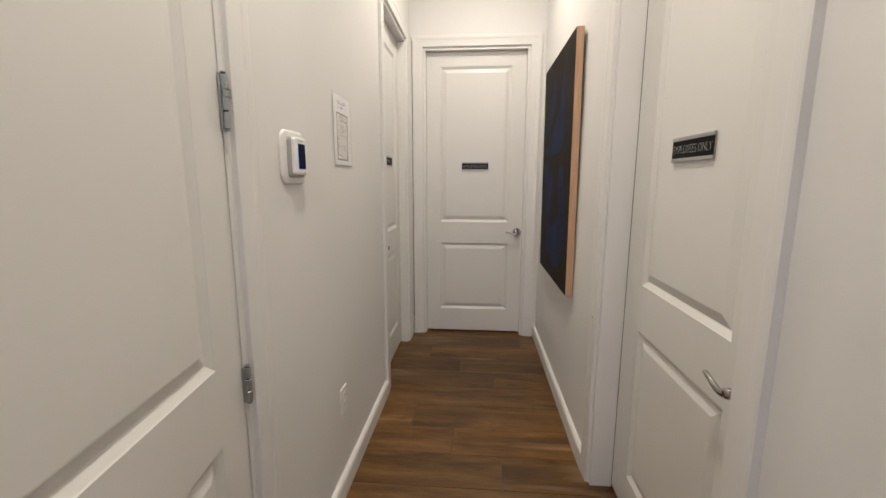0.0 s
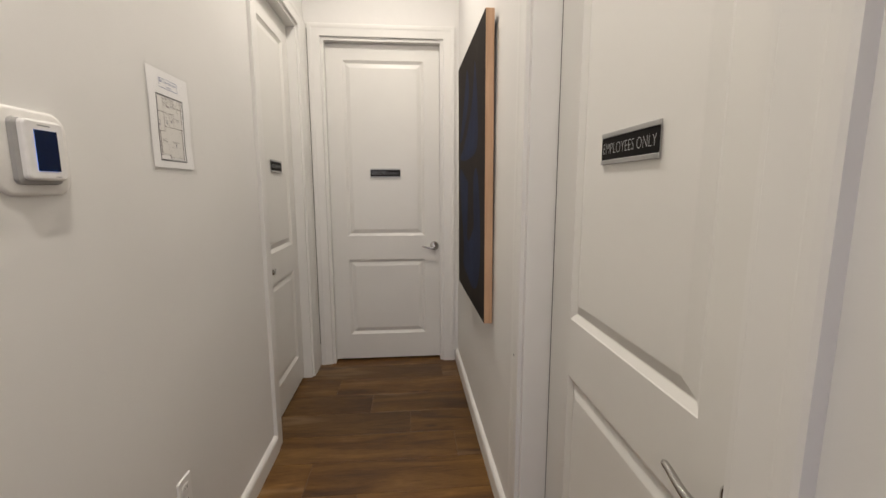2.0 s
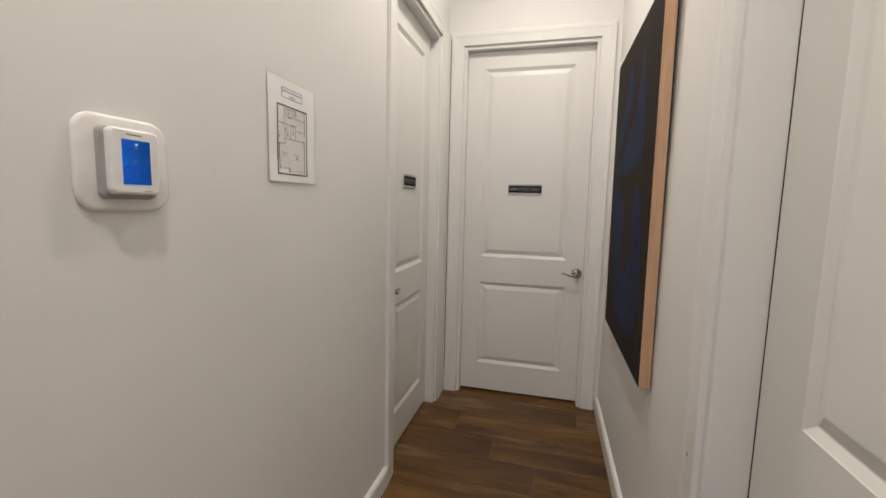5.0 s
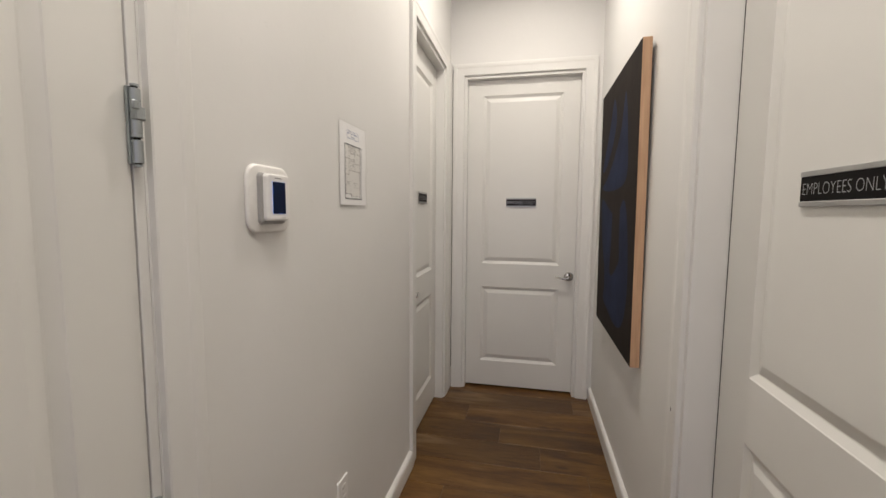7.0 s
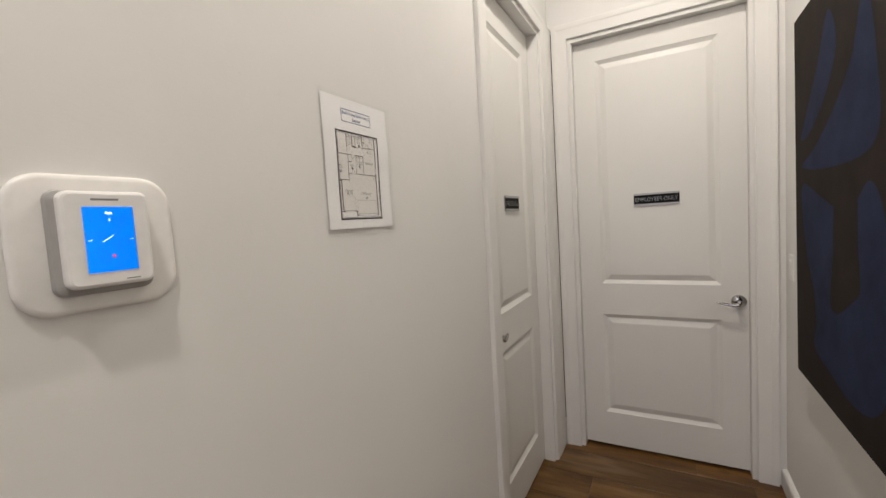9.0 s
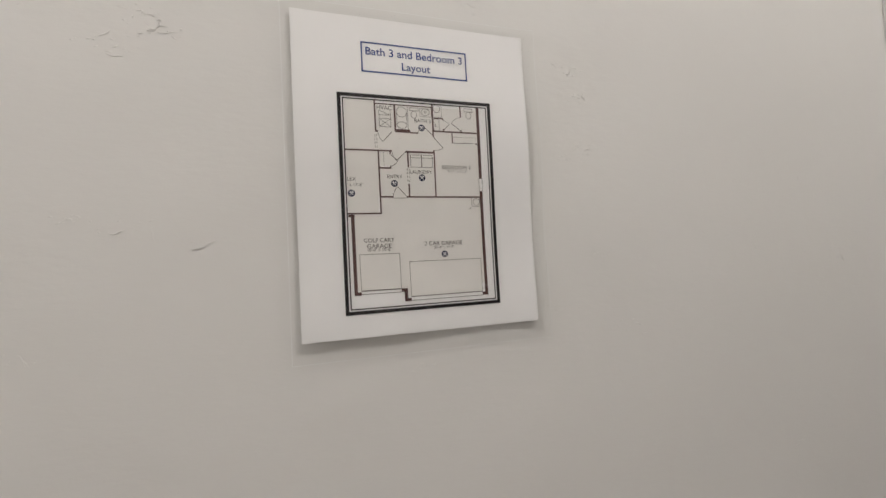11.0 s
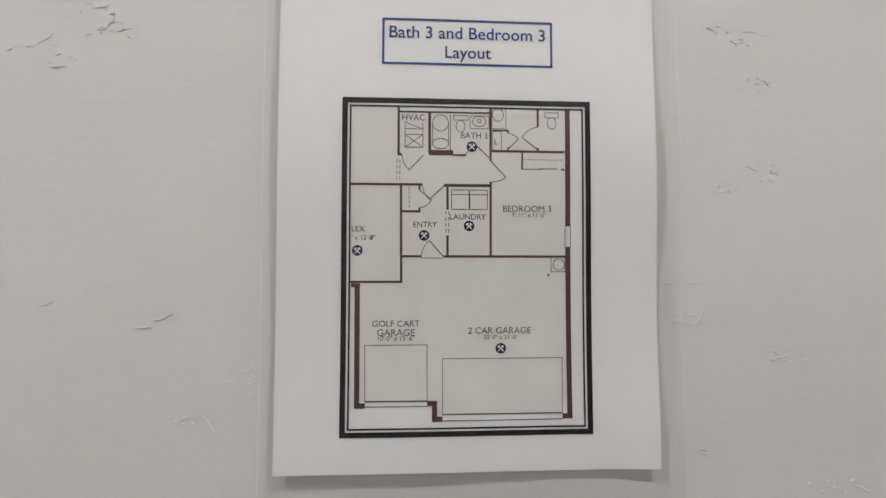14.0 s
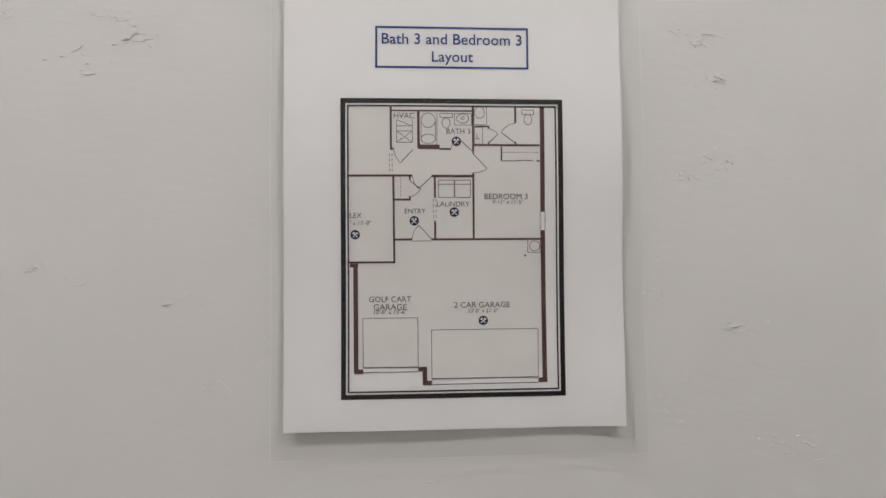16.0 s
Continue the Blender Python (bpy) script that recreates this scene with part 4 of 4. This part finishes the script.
    swing(56.8, 47.5, 48.2, 55.3, 44.4, 47.5)
    swing(56.2, 86.5, 48.3, 77.8, 43.9, 86.5)
    bar(43.9, 87.5, 56.2, 87.5, 0.38, grey)
    bar(43.9, 86.5, 43.9, 87.5, 0.38, grey)
    words('HVAC', 39.4, 10.6, 12.7, text_grey)
    words('BATH 3', 73.3, 20.0, 14.9, text_grey)
    words('L', 85.7, 23.1, 1.9, text_grey)
    words('BEDROOM 3', 103.1, 60.0, 27.3, text_grey)
    words('9\'-11" x 11\'-5"', 104.1, 63.4, 19.3, text_grey)
    words('ENTRY', 46.0, 69.0, 13.0, text_grey)
    words('LAUNDRY', 69.8, 64.7, 20.3, text_grey)
    words('LEX', 9.3, 71.5, 7.3, text_grey)
    words('\' x 12\'-8"', 12.2, 76.2, 12.7, text_grey)
    words('GOLF CART', 30.2, 123.7, 26.0, text_grey)
    words('GARAGE', 30.2, 128.7, 20.6, text_grey)
    words('10\'-0" x 15\'-6"', 30.3, 131.8, 20.0, text_grey)
    words('2 CAR GARAGE', 87.5, 127.8, 35.2, text_grey)
    words('22\'-0" x 21\'-0"', 88.1, 131.5, 19.0, text_grey)
    tool_dot(72.0, 26.2)
    tool_dot(8.8, 83.4)
    tool_dot(45.4, 75.0)
    tool_dot(70.4, 69.7)
    tool_dot(88.1, 137.8)
    finish_ink("plan_print", "printed house plan with small room names")


draw_fill()
draw_title()
draw_border()
draw_plan()

# ---- trowel ridges left in the plaster round the sheet ----
def plaster_ridges(spots, seed):
    """Thin raised crumbs and drag lines, in loose groups at (y, z, spread) on the left wall."""
    rnd = random.Random(seed)
    bm = bmesh.new()
    for y, z, spread in spots:
        for i in range(rnd.randint(12, 20)):
            long = i < 2
            a = rnd.gauss(0.0, 0.35)
            q = Vector((y + rnd.gauss(0, spread * 1.2), z + rnd.gauss(0, spread * 0.55)))
            n = rnd.randint(9, 16) if long else rnd.randint(3, 6)
            step = rnd.uniform(0.0007, 0.0014) if long else rnd.uniform(0.0004, 0.0010)
            w, h = rnd.uniform(0.00022, 0.00050), rnd.uniform(0.00026, 0.00054)
            rows = []
            for k in range(n):
                t = math.sin(math.pi * (k + 0.3) / (n - 0.4))
                d = Vector((math.cos(a), math.sin(a)))
                side = Vector((-d.y, d.x)) * w * t * rnd.uniform(0.6, 1.5)
                rows.append([bm.verts.new((-0.0001, q.x + side.x, q.y + side.y)), bm.verts.new((h * t * rnd.uniform(0.7, 1.2), q.x, q.y)), bm.verts.new((-0.0001, q.x - side.x, q.y - side.y))])
                a += rnd.gauss(0, 0.30)
                q = q + d * step
            for r0, r1 in zip(rows, rows[1:]):
                bm.faces.new((r0[0], r0[1], r1[1], r1[0]))
                bm.faces.new((r0[1], r0[2], r1[2], r1[1]))
    return bm


SPOTS = [(2.246, 1.615, 0.009), (2.255, 1.606, 0.007), (2.598, 1.612, 0.006), (2.610, 1.585, 0.004), (2.592, 1.525, 0.008), (2.617, 1.534, 0.006), (2.566, 1.470, 0.005), (2.562, 1.450, 0.004),
         (2.621, 1.431, 0.006), (2.195, 1.470, 0.006), (2.230, 1.461, 0.010), (2.270, 1.450, 0.008), (2.297, 1.397, 0.004), (2.440, 1.342, 0.008), (2.650, 1.360, 0.010), (2.160, 1.380, 0.010)]
far_rnd = random.Random(8)
SPOTS += [(far_rnd.uniform(1.72, 3.05), far_rnd.uniform(0.9, 1.95), 0.008) for _ in range(34)]
tagged(part("plaster_ridge", plaster_ridges(SPOTS, 5), WALL, bpy.data.objects["wall_west"], "small raised plaster crumbs and trowel ridges", True), kind="stuff")

# ---- ceiling downlights ----
for lx, ly in LAMPS:
    dl = tagged(empty("ceiling_downlight", pose(lx, ly, CEIL)), "round white recessed ceiling downlight, lit", "lamp", group="corridor downlights")
    part("trim_ring", lathe([(0.090, 0.0), (0.088, -0.004), (0.066, -0.006), (0.064, 0.0)], 32), TRIM, dl)
    part("lens", lathe([(0.062, -0.001), (0.062, -0.004), (0.058, -0.005)], 32), LAMP_GLOW, dl)

# ---- floor planks ----
ROW, LEN, JOINT = 0.2195, 0.94, 0.0030
X_LO, X_HI = -0.30, RIGHT + 0.30


def plank(x0, x1, y0, y1):
    bm = bmesh.new()
    j, e, z = JOINT / 2, 0.0012, 0.0
    rings = []
    for inset, h in ((0.0, -0.006), (0.0, z - e), (e, z)):
        rings.append([bm.verts.new((x, y, h)) for x, y in ((x0 + j + inset, y0 + j + inset), (x1 - j - inset, y0 + j + inset), (x1 - j - inset, y1 - j - inset), (x0 + j + inset, y1 - j - inset))])
    for a, b in zip(rings, rings[1:]):
        for i in range(4):
            bm.faces.new((a[i], a[(i + 1) % 4], b[(i + 1) % 4], b[i]))
    bm.faces.new(rings[-1])
    part("plank", bm, TILE, floor)


k = -3
while 3.665 - ROW * k > BACK - 0.1:
    y1 = min(3.665 - ROW * k, FAR + 0.3)
    y0 = 3.665 - ROW * (k + 1)
    x = 0.446 + 0.235 * k
    x -= LEN * math.ceil((x - X_LO) / LEN)
    while x < X_HI:
        a, b = max(x, X_LO), min(x + LEN, X_HI)
        if b - a > 0.02:
            plank(a, b, y0, y1)
        x += LEN
    k += 1
